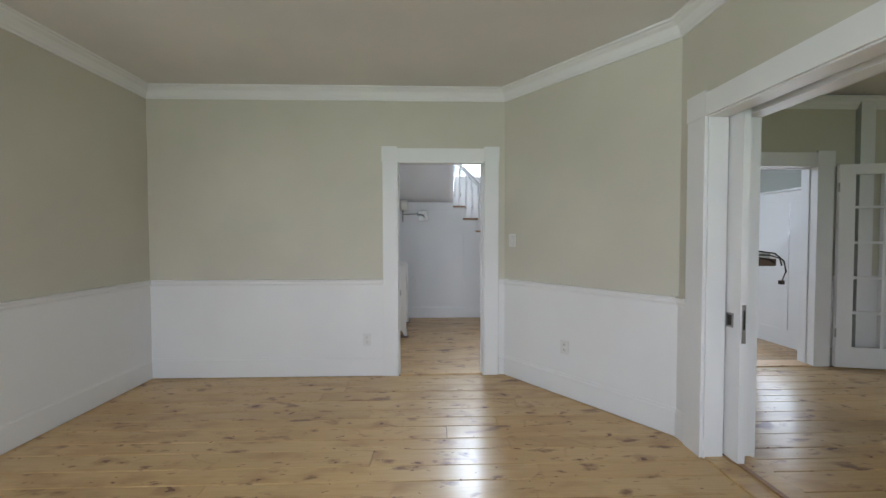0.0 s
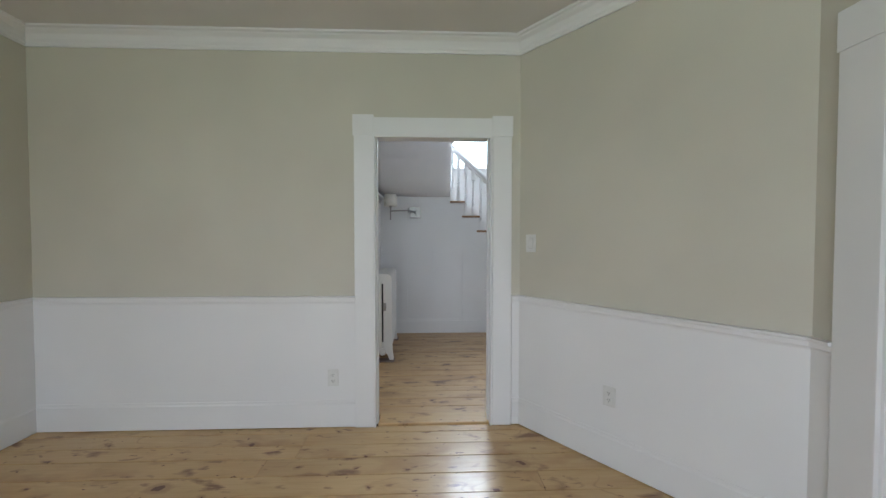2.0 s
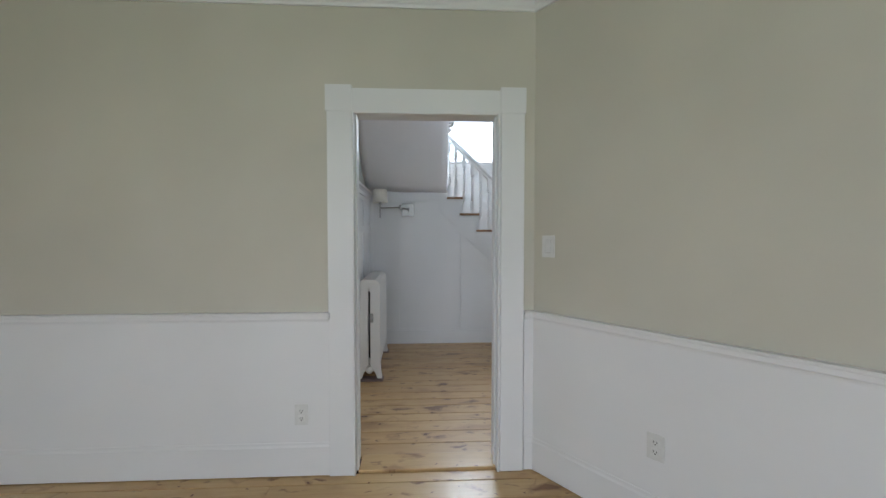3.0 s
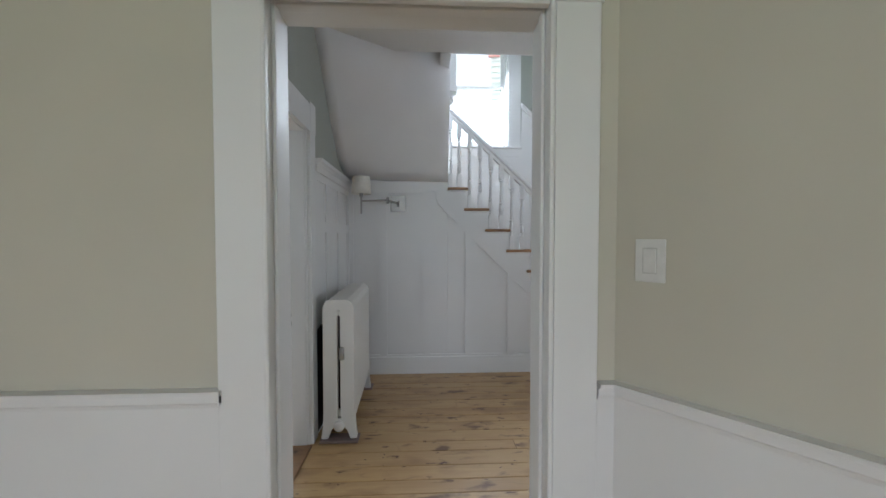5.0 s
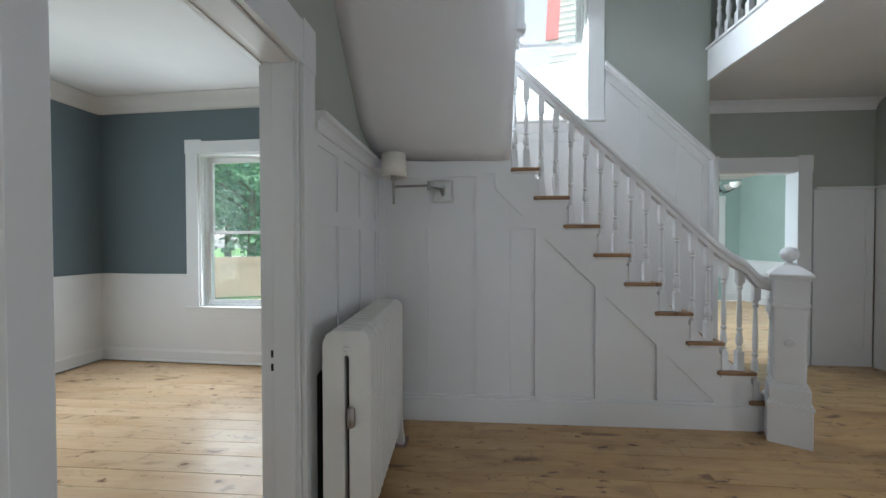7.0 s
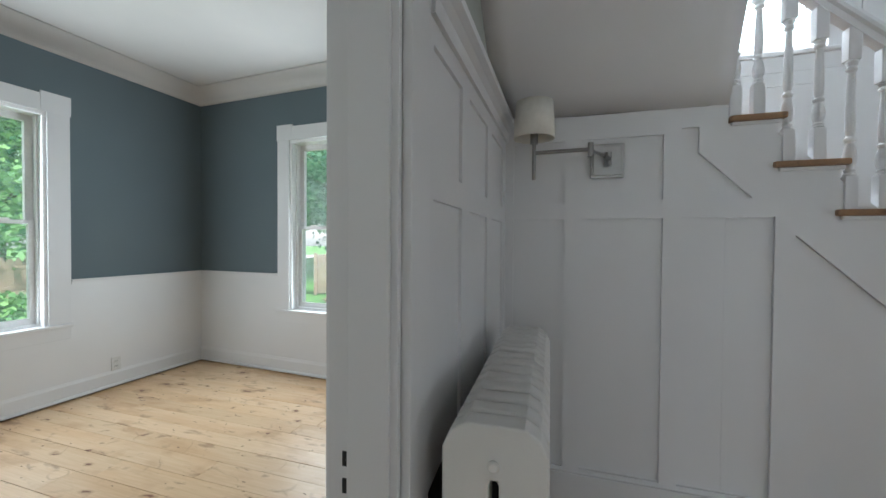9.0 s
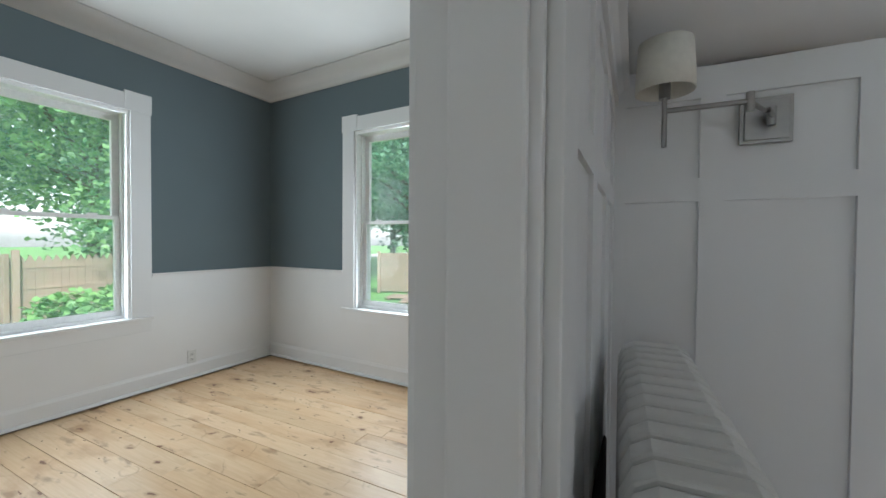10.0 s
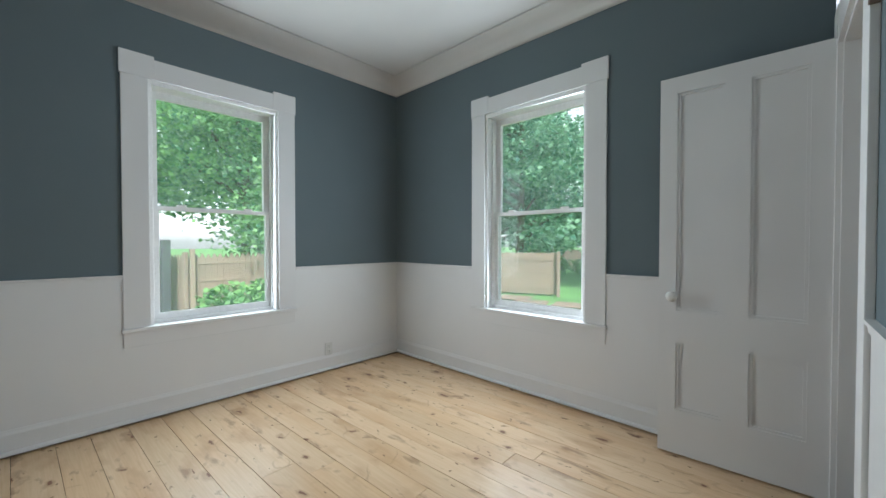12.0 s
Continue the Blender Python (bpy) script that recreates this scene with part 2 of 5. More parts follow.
def leaf_material(name, a, b):
    m, nt, p = node_material(name)
    geo = nt.nodes.new("ShaderNodeNewGeometry")
    r = ramp(nt, geo.outputs["Random Per Island"], [(0.0, a), (1.0, b)])
    nt.links.new(r.outputs[0], p.inputs["Base Color"])
    p.inputs["Roughness"].default_value = 0.4
    p.inputs["Transmission Weight"].default_value = 0.0
    tl = nt.nodes.new("ShaderNodeBsdfTranslucent")
    nt.links.new(r.outputs[0], tl.inputs[0])
    mx = nt.nodes.new("ShaderNodeMixShader")
    mx.inputs[0].default_value = 0.34
    nt.links.new(p.outputs[0], mx.inputs[1])
    nt.links.new(tl.outputs[0], mx.inputs[2])
    nt.links.new(mx.outputs[0], nt.nodes["Material Output"].inputs[0])
    return m


# maple range spans shaded teal to sunlit green, put into the leaf colour
M_MAPLE = leaf_material("maple_leaves", (0.035, 0.15, 0.075), (0.33, 0.57, 0.22))
M_PINELEAF = leaf_material("far_tree_leaves", (0.05, 0.18, 0.115), (0.30, 0.52, 0.31))
M_SHRUB = leaf_material("shrub_leaves", (0.08, 0.24, 0.07), (0.26, 0.48, 0.16))
M_GRASS = paint("lawn_grass", (0.12, 0.28, 0.075), 0.9, 0.3, 1.0, 60)


# ---- building blocks ----
def add_box(bm, x0, x1, y0, y1, z0, z1, bevel=0.0):
    geo = bmesh.ops.create_cube(bm, size=1.0)
    vs = geo["verts"]
    bmesh.ops.scale(bm, vec=(x1 - x0, y1 - y0, z1 - z0), verts=vs)
    bmesh.ops.translate(bm, vec=((x0 + x1) / 2, (y0 + y1) / 2, (z0 + z1) / 2), verts=vs)
    if bevel:
        es = list({e for v in vs for e in v.link_edges})
        bmesh.ops.bevel(bm, geom=es, offset=bevel, segments=2, affect="EDGES", profile=0.6)
    return bm


def box(x0, x1, y0, y1, z0, z1, bevel=0.0):
    return add_box(bmesh.new(), x0, x1, y0, y1, z0, z1, bevel)


def finish(name, bm, mats, smooth=False):
    me = bpy.data.meshes.new(name)
    bmesh.ops.recalc_face_normals(bm, faces=bm.faces)
    bm.to_mesh(me)
    bm.free()
    for mt in mats if isinstance(mats, (list, tuple)) else [mats]:
        me.materials.append(mt)
    if smooth:
        me.polygons.foreach_set("use_smooth", [True] * len(me.polygons))
    return me


def thing(name, bm, mats, label="", category="", group="", kind="", smooth=False):
    return tagged(new(name, finish(name, bm, mats, smooth)), label, category, group, kind)


def base(name, m, label, category, group=""):
    ob = new(name)
    ob.matrix_world = m
    ob.empty_display_size = 0.1
    return tagged(ob, label, category, group)


def part(name, bm, mats, parent, label="", smooth=False, kind=""):
    ob = new(name, finish(name, bm, mats, smooth))
    ob.parent = parent
    return tagged(ob, label, "", "", kind)


def lathe(bm, profile, segs=20, at=(0, 0, 0)):
    rings = []
    for r, z in profile:
        rings.append([bm.verts.new((at[0] + r * math.cos(2 * math.pi * i / segs), at[1] + r * math.sin(2 * math.pi * i / segs), at[2] + z)) for i in range(segs)])
    for a, b in zip(rings, rings[1:]):
        for i in range(segs):
            bm.faces.new((a[i], a[(i + 1) % segs], b[(i + 1) % segs], b[i]))
    bm.faces.new(rings[0][::-1])
    bm.faces.new(rings[-1])
    return bm


def tube(bm, points, radius, segs=10):
    rings = []
    pts = [Vector(p) for p in points]
    for i, p in enumerate(pts):
        d = (pts[min(i + 1, len(pts) - 1)] - pts[max(i - 1, 0)]).normalized()
        u = d.orthogonal().normalized() if abs(d.z) > 0.95 else d.cross(Vector((0, 0, 1))).normalized()
        w = d.cross(u).normalized()
        r = radius[i] if isinstance(radius, (list, tuple)) else radius
        rings.append([bm.verts.new(p + r * (math.cos(2 * math.pi * k / segs) * u + math.sin(2 * math.pi * k / segs) * w)) for k in range(segs)])
    for a, b in zip(rings, rings[1:]):
        for i in range(segs):
            bm.faces.new((a[i], a[(i + 1) % segs], b[(i + 1) % segs], b[i]))
    bm.faces.new(rings[0][::-1])
    bm.faces.new(rings[-1])
    return bm


def sweep(path, profile, closed=False):
    """A moulding along a plan line, mitred. profile: (off to the left of the way, z) round its section."""
    bm = bmesh.new()
    pts = [Vector((x, y)) for x, y in path]
    n, rings = len(pts), []
    for i, p in enumerate(pts):
        a = (p - pts[i - 1]).normalized() if i or closed else (pts[1] - p).normalized()
        b = (pts[(i + 1) % n] - p).normalized() if i < n - 1 or closed else a
        na, nb = Vector((-a.y, a.x)), Vector((-b.y, b.x))
        m = (na + nb).normalized()
        k = 1 / max(0.3, m.dot(na))
        rings.append([bm.verts.new((p.x + m.x * k * o, p.y + m.y * k * o, z)) for o, z in profile])
    c = len(profile)
    for i in range(n if closed else n - 1):
        a, b = rings[i], rings[(i + 1) % n]
        for j in range(c):
            bm.faces.new((a[j], a[(j + 1) % c], b[(j + 1) % c], b[j]))
    if not closed:
        bm.faces.new(rings[0])
        bm.faces.new(rings[-1][::-1])
    return bm


def wall_bm(p0, p1, thick, z0, z1, holes=()):
    """Face A lies on p0-p1 and looks to the left of that way; the body lies on the right. Material 0 on face A, 1 behind, 2 in reveals."""
    p0, p1 = Vector(p0), Vector(p1)
    d = (p1 - p0).normalized()
    right, length = Vector((d.y, -d.x)), (p1 - p0).length
    ss = sorted({0.0, length, *[v for h in holes for v in h[:2]]})
    zs = sorted({z0, z1, *[v for h in holes for v in h[2:]]})

    def solid(i, j):
        if not (0 <= i < len(ss) - 1 and 0 <= j < len(zs) - 1):
            return False
        s, z = (ss[i] + ss[i + 1]) / 2, (zs[j] + zs[j + 1]) / 2
        return not any(h[0] < s < h[1] and h[2] < z < h[3] for h in holes)

    bm = bmesh.new()

    def at(s, t, z):
        q = p0 + d * s + right * t
        return bm.verts.new((q.x, q.y, z))

    def quad(cs, mat):
        f = bm.faces.new([at(*c) for c in cs])
        f.material_index = mat

    for i in range(len(ss) - 1):
        for j in range(len(zs) - 1):
            if not solid(i, j):
                continue
            a, b, lo, hi = ss[i], ss[i + 1], zs[j], zs[j + 1]
            quad([(a, 0, lo), (b, 0, lo), (b, 0, hi), (a, 0, hi)], 0)
            quad([(a, thick, lo), (a, thick, hi), (b, thick, hi), (b, thick, lo)], 1)
            if not solid(i - 1, j):
                quad([(a, 0, lo), (a, 0, hi), (a, thick, hi), (a, thick, lo)], 2)
            if not solid(i + 1, j):
                quad([(b, 0, lo), (b, thick, lo), (b, thick, hi), (b, 0, hi)], 2)
            if not solid(i, j - 1):
                quad([(a, 0, lo), (a, thick, lo), (b, thick, lo), (b, 0, lo)], 2)
            if not solid(i, j + 1):
                quad([(a, 0, hi), (b, 0, hi), (b, thick, hi), (a, thick, hi)], 2)
    bmesh.ops.remove_doubles(bm, verts=bm.verts, dist=1e-5)
    return bm


def wall(name, p0, p1, thick, z0, z1, mats, holes=(), label=""):
    me = finish(name, wall_bm(p0, p1, thick, z0, z1, holes), mats)
    return tagged(new(name, me), label, "wall", "", "structure")


def plate(outer, holes, thick, place, bevel=0.0):
    """A board cut to an outline with holes, in (u, v), its face at w=0 and its body at w<0; place(u, v, w) gives the world."""
    bm = bmesh.new()
    edges = []
    for loop in (outer, *holes):
        vs = [bm.verts.new((u, v, 0)) for u, v in loop]
        edges += [bm.edges.new((vs[i], vs[(i + 1) % len(vs)])) for i in range(len(vs))]
    bmesh.ops.triangle_fill(bm, use_beauty=True, use_dissolve=False, edges=edges)
    ext = bmesh.ops.extrude_face_region(bm, geom=list(bm.faces))
    for v in [g for g in ext["geom"] if isinstance(g, bmesh.types.BMVert)]:
        v.co.z -= thick
    for v in bm.verts:
        v.co = place(*v.co)
    return bm


def rect(u0, u1, v0, v1):
    return [(u0, v0), (u1, v0), (u1, v1), (u0, v1)]


def framed(m):
    """A local frame: u along, w out of the wall to the viewer, v up."""
    return lambda u, v, w: m @ Vector((u, -w, v))


# ---- large structure ----
# dining room: x -2.44..1.755, y -3..3.13; hall: x -0.44..4.45, y 3.29..7.33; blue room: x -3.9..-0.6, y 3.29..6.98
CAM_DOOR = (-0.10, 0.655, 2.035)
wall("wall_dining_north", (0.96, 3.13), (-2.6, 3.13), 0.16, 0, 2.95, [M_GREIGE, M_PLASTER, M_WHITE],
     [(0.96 - 0.676, 0.96 + 0.142, -0.001, 2.045)], "greige plaster wall above white wainscot")
wall("wall_dining_west", (-2.44, 3.13), (-2.44, -3.1), 0.15, 0, 2.95, [M_GREIGE, M_PLASTER, M_WHITE],
     [(3.75, 5.15, 0.7, 2.3)], "greige plaster wall above white wainscot")
wall("wall_dining_south", (-2.6, -3.0), (2.1, -3.0), 0.15, 0, 2.95, [M_GREIGE, M_PLASTER, M_WHITE],
     [(1.1, 3.5, 0.7, 2.3)], "greige plaster wall behind the room")
wall("wall_dining_angled", (1.795, 1.938), (0.88, 3.13), 0.10, 0, 2.95, [M_GREIGE, M_PLASTER, M_WHITE], (), "angled greige plaster wall above white wainscot")
# the wall with the pocket door: two skins and a cavity
wall("wall_dining_east", (1.795, -3.0), (1.795, 1.938), 0.11, 0, 2.95, [M_GREIGE, M_WHITE, M_WHITE], [(2.3, 4.70, -0.001, 2.025)], "greige wall with wide cased opening")
wall("wall_parlour_west", (2.10, 3.25), (2.10, -3.0), 0.11, 0, 2.95, [M_GREIGE, M_WHITE, M_WHITE], [(1.55, 3.95, -0.001, 2.025)], "grey-beige wall with wide cased opening")
thing("wall_pocket_header", box(1.907, 1.988, -0.7, 1.7, 2.09, 2.95), M_WHITE, "white head of the pocket opening", "wall", "", "structure")
thing("wall_corner_block", box(1.1, 1.985, 3.13, 3.29, 0, 2.95), M_PLASTER, "plaster wall between hall and parlour", "wall", "", "structure")
wall("wall_parlour_north", (6.6, 3.25), (2.1, 3.25), 0.15, 0, 2.95, [M_GREIGE, M_PLASTER, M_WHITE], [(6.6 - 4.06, 6.6 - 2.74, -0.001, 2.03)], "grey-beige wall with a cased doorway")
wall("wall_parlour_east", (6.5, -3.0), (6.5, 3.25), 0.15, 0, 2.95, [M_GREIGE, M_PLASTER, M_WHITE], (), "plain grey-beige wall")
wall("wall_parlour_south", (2.1, -3.0), (6.6, -3.0), 0.15, 0, 2.95, [M_GREIGE, M_PLASTER, M_WHITE], [(1.5, 3.1, 0.7, 2.3)], "plain grey-beige wall with a window opening")

# blue room
XS, XO = 0.0282, -4.0752  # the west wall of the blue room runs slightly out of square


def xb(y):
    return (XO + XS * y, y)


wall("wall_blue_west", xb(7.1), xb(3.2), 0.2, -0.6, 2.95, [M_SLATE, M_PALEWALL, M_WHITE],
     [(7.1 - 5.70, 7.1 - 4.82, 0.62, 2.27)], "slate-blue wall above white wainscot with a window")
YB0, YB1 = Vector((-0.6, 6.81)), Vector((-3.879, 6.975))
yb_dir = (YB1 - YB0).normalized()
yb_len = (YB1 - YB0).length


def yb_s(x):
    return (-0.6 - x) / -yb_dir.x


wall("wall_blue_north", YB0, YB1, 0.2, -0.6, 2.95, [M_SLATE, M_PALEWALL, M_WHITE], [(yb_s(-1.79), yb_s(-2.68), 0.62, 2.27)], "slate-blue wall above white wainscot with a window")
# wall between blue room and hall; the doorway that is walked through, and a closet doorway
wall("wall_blue_east", (-0.585, 3.29), (-0.585, 6.83), 0.145, 0, 2.95, [M_SLATE, M_SAGE, M_WHITE],
     [(0.285, 1.206, -0.001, 2.045), (2.62, 3.34, -0.001, 2.06)], "plaster wall, slate blue on one side and sage on the other")
wall("wall_blue_south", (-4.1, 3.29), (-0.6, 3.29), 0.02, 0, 2.95, [M_SLATE, M_PLASTER, M_WHITE], (), "plain slate-blue wall")

# hall and stairwell
wall("wall_stair_side", (0.535, 5.80), (-0.44, 5.80), 0.12, 0, 2.0, [M_WHITE, M_PLASTER, M_WHITE], (), "white panelled wall below the stairs")
wall("wall_stair_north", (2.43, 6.70), (-0.44, 6.70), 0.16, 0, 5.6, [M_SAGE, M_PALEWALL, M_WHITE], [(2.43 - 1.335, 2.43 - 0.55, 2.46, 3.99)], "sage stairwell wall with a tall window")
wall("wall_stair_west", (-0.44, 6.67), (-0.44, 3.29), 0.16, 2.95, 5.6, [M_SAGE, M_PLASTER, M_WHITE], (), "sage upper stairwell wall")
wall("wall_hall_north", (4.6, 7.33), (2.3, 7.33), 0.14, 0, 2.79, [M_SAGE, M_AQUA, M_WHITE], [(4.6 - 3.70, 4.6 - 2.88, -0.001, 2.06)], "sage wall above white panelling with a doorway")
wall("wall_hall_return", (2.433, 7.33), (2.433, 6.72), 0.16, 0, 2.79, [M_SAGE, M_PLASTER, M_WHITE], (), "short sage return wall")
wall("wall_hall_east", (4.45, 3.2), (4.45, 7.5), 0.15, 0, 5.6, [M_SAGE, M_PLASTER, M_WHITE], (), "sage wall above white panelling")
wall("wall_upper_south", (-0.6, 3.4), (4.6, 3.4), 0.15, 3.06, 5.6, [M_SAGE, M_PLASTER, M_WHITE], (), "plain upper wall")
wall("wall_upper_north", (4.6, 7.33), (2.43, 7.33), 0.15, 3.06, 5.6, [M_SAGE, M_PLASTER, M_WHITE], (), "plain upper wall")
wall("wall_upper_return", (2.433, 7.33), (2.433, 6.72), 0.16, 3.06, 5.6, [M_SAGE, M_PLASTER, M_WHITE], (), "plain upper wall")
# room beyond the hall
wall("wall_far_west", (2.3, 12.2), (2.3, 7.47), 0.15, 0, 2.9, [M_AQUA, M_PALEWALL, M_WHITE], [(2.3, 3.1, 0.65, 2.2)], "aqua wall above white wainscot")
wall("wall_far_north", (6.4, 12.1), (2.2, 12.1), 0.15, 0, 2.9, [M_AQUA, M_PALEWALL, M_WHITE], [(6.4 - 5.82, 6.4 - 4.98, 0.65, 2.2)], "aqua wall above white wainscot with a window")
wall("wall_far_east", (6.27, 7.3), (6.27, 12.2), 0.15, 0, 2.9, [M_AQUA, M_PALEWALL, M_WHITE], (), "aqua wall above white wainscot")
wall("wall_far_south", (4.6, 7.47), (6.4, 7.47), 0.1, 0, 2.9, [M_AQUA, M_PALEWALL, M_WHITE], (), "aqua wall")

# ceilings
for name, b in (("ceiling_dining", (-2.6, 1.90, -3.1, 3.2, 2.70, 2.9)), ("ceiling_parlour", (2.0, 6.6, -3.1, 3.3, 2.72, 2.9)),
                ("ceiling_blue", (-4.0, -0.55, 3.25, 7.1, 2.88, 3.0)), ("ceiling_stairwell", (-0.7, 4.7, 3.3, 7.5, 5.5, 5.65)),
                ("ceiling_far", (2.2, 6.5, 7.4, 12.2, 2.72, 2.85))):
    thing(name, box(*b), M_CEIL, "smooth off-white plaster ceiling", "ceiling", "", "structure")
thing("ceiling_hall", box(-0.6, 4.45, 3.2, 5.05, 2.80, 3.06), M_CEIL, "off-white plaster hall ceiling", "ceiling", "", "structure")
thing("ceiling_gallery", box(2.43, 4.45, 5.05, 7.33, 2.79, 3.05), M_CEIL, "off-white plaster ceiling under the gallery", "ceiling", "", "structure")


def stair_soffit():
    """The twisted plaster underside of the turning upper flight, above the hall."""
    left = [(5.80, 1.925), (5.60, 1.95), (5.37, 2.03), (5.11, 2.29), (4.87, 2.57), (4.66, 2.81)]
    right = [(5.80, 1.87), (5.73, 2.00), (5.66, 2.16), (5.53, 2.42), (5.40, 2.68), (5.30, 2.90)]
    bm = bmesh.new()
    n = 12
    rows = []
    for (ya, za), (yb, zb) in zip(left, right):
        rows.append([(-0.44 + 0.975 * i / n, ya + (yb - ya) * i / n, za + (zb - za) * i / n) for i in range(n + 1)])
    low = [[bm.verts.new(p) for p in r] for r in rows]
    high = [[bm.verts.new((p[0], p[1] + 0.10, p[2] + 0.16)) for p in r] for r in rows]
    for grid in (low, high):
        for a, b in zip(grid, grid[1:]):
            for i in range(n):
                bm.faces.new((a[i], a[i + 1], b[i + 1], b[i]))
    for a, b in ((low[0], high[0]), (low[-1], high[-1])):
        for i in range(n):
            bm.faces.new((a[i], a[i + 1], b[i + 1], b[i]))
    for i in (0, n):
        for k in range(len(left) - 1):
            bm.faces.new((low[k][i], low[k + 1][i], high[k + 1][i], high[k][i]))
    return bm


thing("ceiling_stair_soffit", stair_soffit(), M_PLASTER, "white plaster underside of the upper stair flight", "ceiling", "", "structure", True)
wall("wall_hall_south_upper", (2.43, 5.05), (0.52, 5.05), 0.02, 2.80, 3.06, [M_WHITE, M_WHITE, M_WHITE], (), "white fascia at the edge of the stairwell")
thing("wall_upper_flight", box(0.44, 0.52, 5.06, 5.66, 2.80, 3.4), M_WHITE, "white side of the upper stair flight", "wall", "", "structure")

# floors: a dark subfloor, boards above it
for name, b, lab in (("floor_dining", (-2.5, 2.05, -3.1, 3.21), "varnished knotty pine board floor"), ("floor_parlour", (2.05, 6.6, -3.1, 3.25), "varnished knotty pine board floor"),
                     ("floor_hall", (-0.52, 4.5, 3.21, 7.4), "varnished knotty pine board floor"), ("floor_blue", (-4.0, -0.52, 3.29, 7.0), "pale knotty pine board floor"),
                     ("floor_far", (2.2, 7.1, 7.4, 12.1), "pine board floor of the far room"), ("floor_closet", (-0.6, 0.5, 5.92, 6.7), "closet floor below the stairs")):
    thing(name, box(b[0], b[1], b[2], b[3], -0.2, -0.02), M_GAP, lab, "floor", "", "structure")


# ---- trim ----
def trim(name, bm, label, mat=None, category="trim", smooth=False):
    return thing(name, bm, mat or M_WHITE, label, category, "", "structure", smooth)


CROWN = [(0.0, 2.595), (0.012, 2.595), (0.016, 2.61), (0.024, 2.618), (0.03, 2.635), (0.048, 2.662), (0.072, 2.676), (0.078, 2.684), (0.095, 2.688), (0.10, 2.699), (0.0, 2.699)]
dining_line = [(1.795, -2.99), (1.795, 1.938), (0.88, 3.13), (-2.44, 3.13), (-2.44, -2.99)]
trim("crown_moulding_dining", sweep(dining_line, CROWN), "white stepped crown moulding")
RAIL = [(0.0, 0.868), (0.013, 0.868), (0.016, 0.878), (0.022, 0.885), (0.022, 0.905), (0.034, 0.910), (0.036, 0.922), (0.0, 0.922)]
PANEL = [(0.0, 0.19), (0.008, 0.19), (0.008, 0.868), (0.0, 0.868)]
BASE = [(0.0, 0.005), (0.018, 0.005), (0.018, 0.165), (0.013, 0.175), (0.012, 0.190), (0.0, 0.190)]
for line in ([(1.795, 1.845), (1.795, 1.938), (0.88, 3.13), (0.822, 3.13)], [(-0.266, 3.13), (-2.44, 3.13), (-2.44, -2.99)]):
    trim("chair_rail", sweep(line, RAIL), "white chair rail along the dining room wall", None, "rail")
    trim("wainscot", sweep(line, PANEL), "plain white wainscot below the chair rail", None, "wainscot")
    trim("baseboard", sweep(line, BASE), "tall white baseboard", None, "baseboard")


def casing(parent_name, m, u0, u1, top, side, label, head=0.13, ear=0.018, out=0.022, sill=None, bottom=0.0):
    """A cased opening: flat boards at the sides, a head between raised ear blocks. Local u along the wall, -y out to the viewer."""
    g = base(parent_name, m, label, "door frame" if sill is None else "window frame")
    g["kind"] = "structure"
    part("side_board", box(u0 - side, u0, -out, 0, bottom, top - 0.001, 0.003), M_WHITE, g)
    part("side_board", box(u1, u1 + side, -out, 0, bottom, top - 0.001, 0.003), M_WHITE, g)
    part("ear_block", box(u0 - side - 0.008, u0 + 0.002, -out - 0.0015, 0, top - 0.0008, top + head + ear, 0.001), M_WHITE, g)
    part("ear_block", box(u1 - 0.002, u1 + side + 0.008, -out - 0.0015, 0, top - 0.0008, top + head + ear, 0.001), M_WHITE, g)
    part("head_board", box(u0 + 0.0025, u1 - 0.0025, -out, 0, top - 0.0008, top + head, 0.001), M_WHITE, g)
    return g


def jamb(parent_name, m, u0, u1, top, depth, label, stop=(0.36, 0.62)):
    """Jamb boards lining an opening of that depth; local y from 0 (face) to depth."""
    g = base(parent_name, m, label, "door frame")
    g["kind"] = "structure"
    t = 0.016
    part("jamb_board", box(u0, u0 + t, -0.003, depth + 0.003, 0, top, 0.002), M_WHITE, g)
    part("jamb_board", box(u1 - t, u1, -0.003, depth + 0.003, 0, top, 0.002), M_WHITE, g)
    part("head_jamb", box(u0 + t, u1 - t, -0.003, depth + 0.003, top - t, top, 0.002), M_WHITE, g)
    if stop:
        a, b = depth * stop[0], depth * stop[1]
        part("door_stop", box(u0 + t, u0 + t + 0.012, a, b, 0, top - t, 0.005), M_WHITE, g)
        part("door_stop", box(u1 - t - 0.012, u1 - t, a, b, 0, top - t, 0.005), M_WHITE, g)
        part("door_stop", box(u0 + t + 0.012, u1 - t - 0.012, a, b, top - t - 0.012, top - t, 0.005), M_WHITE, g)
    return g


# dining room door: the wall faces -y
dn = pose(0, 3.13, 0)
jamb("door_frame_dining", dn, -0.149, 0.684, 2.050, 0.16, "white jamb of the doorway into the hall", (0.14, 0.40))
casing("door_casing_dining", dn, -0.143, 0.684, 2.03, 0.133, "white flat door casing with ear blocks", 0.122)
part("inner_bead", box(-0.1445, -0.1300, -0.031, -0.004, 0, 2.028, 0.006), M_WHITE, bpy.data.objects["door_casing_dining"])
part("inner_bead", box(0.6665, 0.6815, -0.031, -0.004, 0, 2.028, 0.006), M_WHITE, bpy.data.objects["door_casing_dining"])
part("inner_bead", box(-0.1295, 0.6660, -0.031, -0.004, 2.014, 2.029, 0.006), M_WHITE, bpy.data.objects["door_casing_dining"])
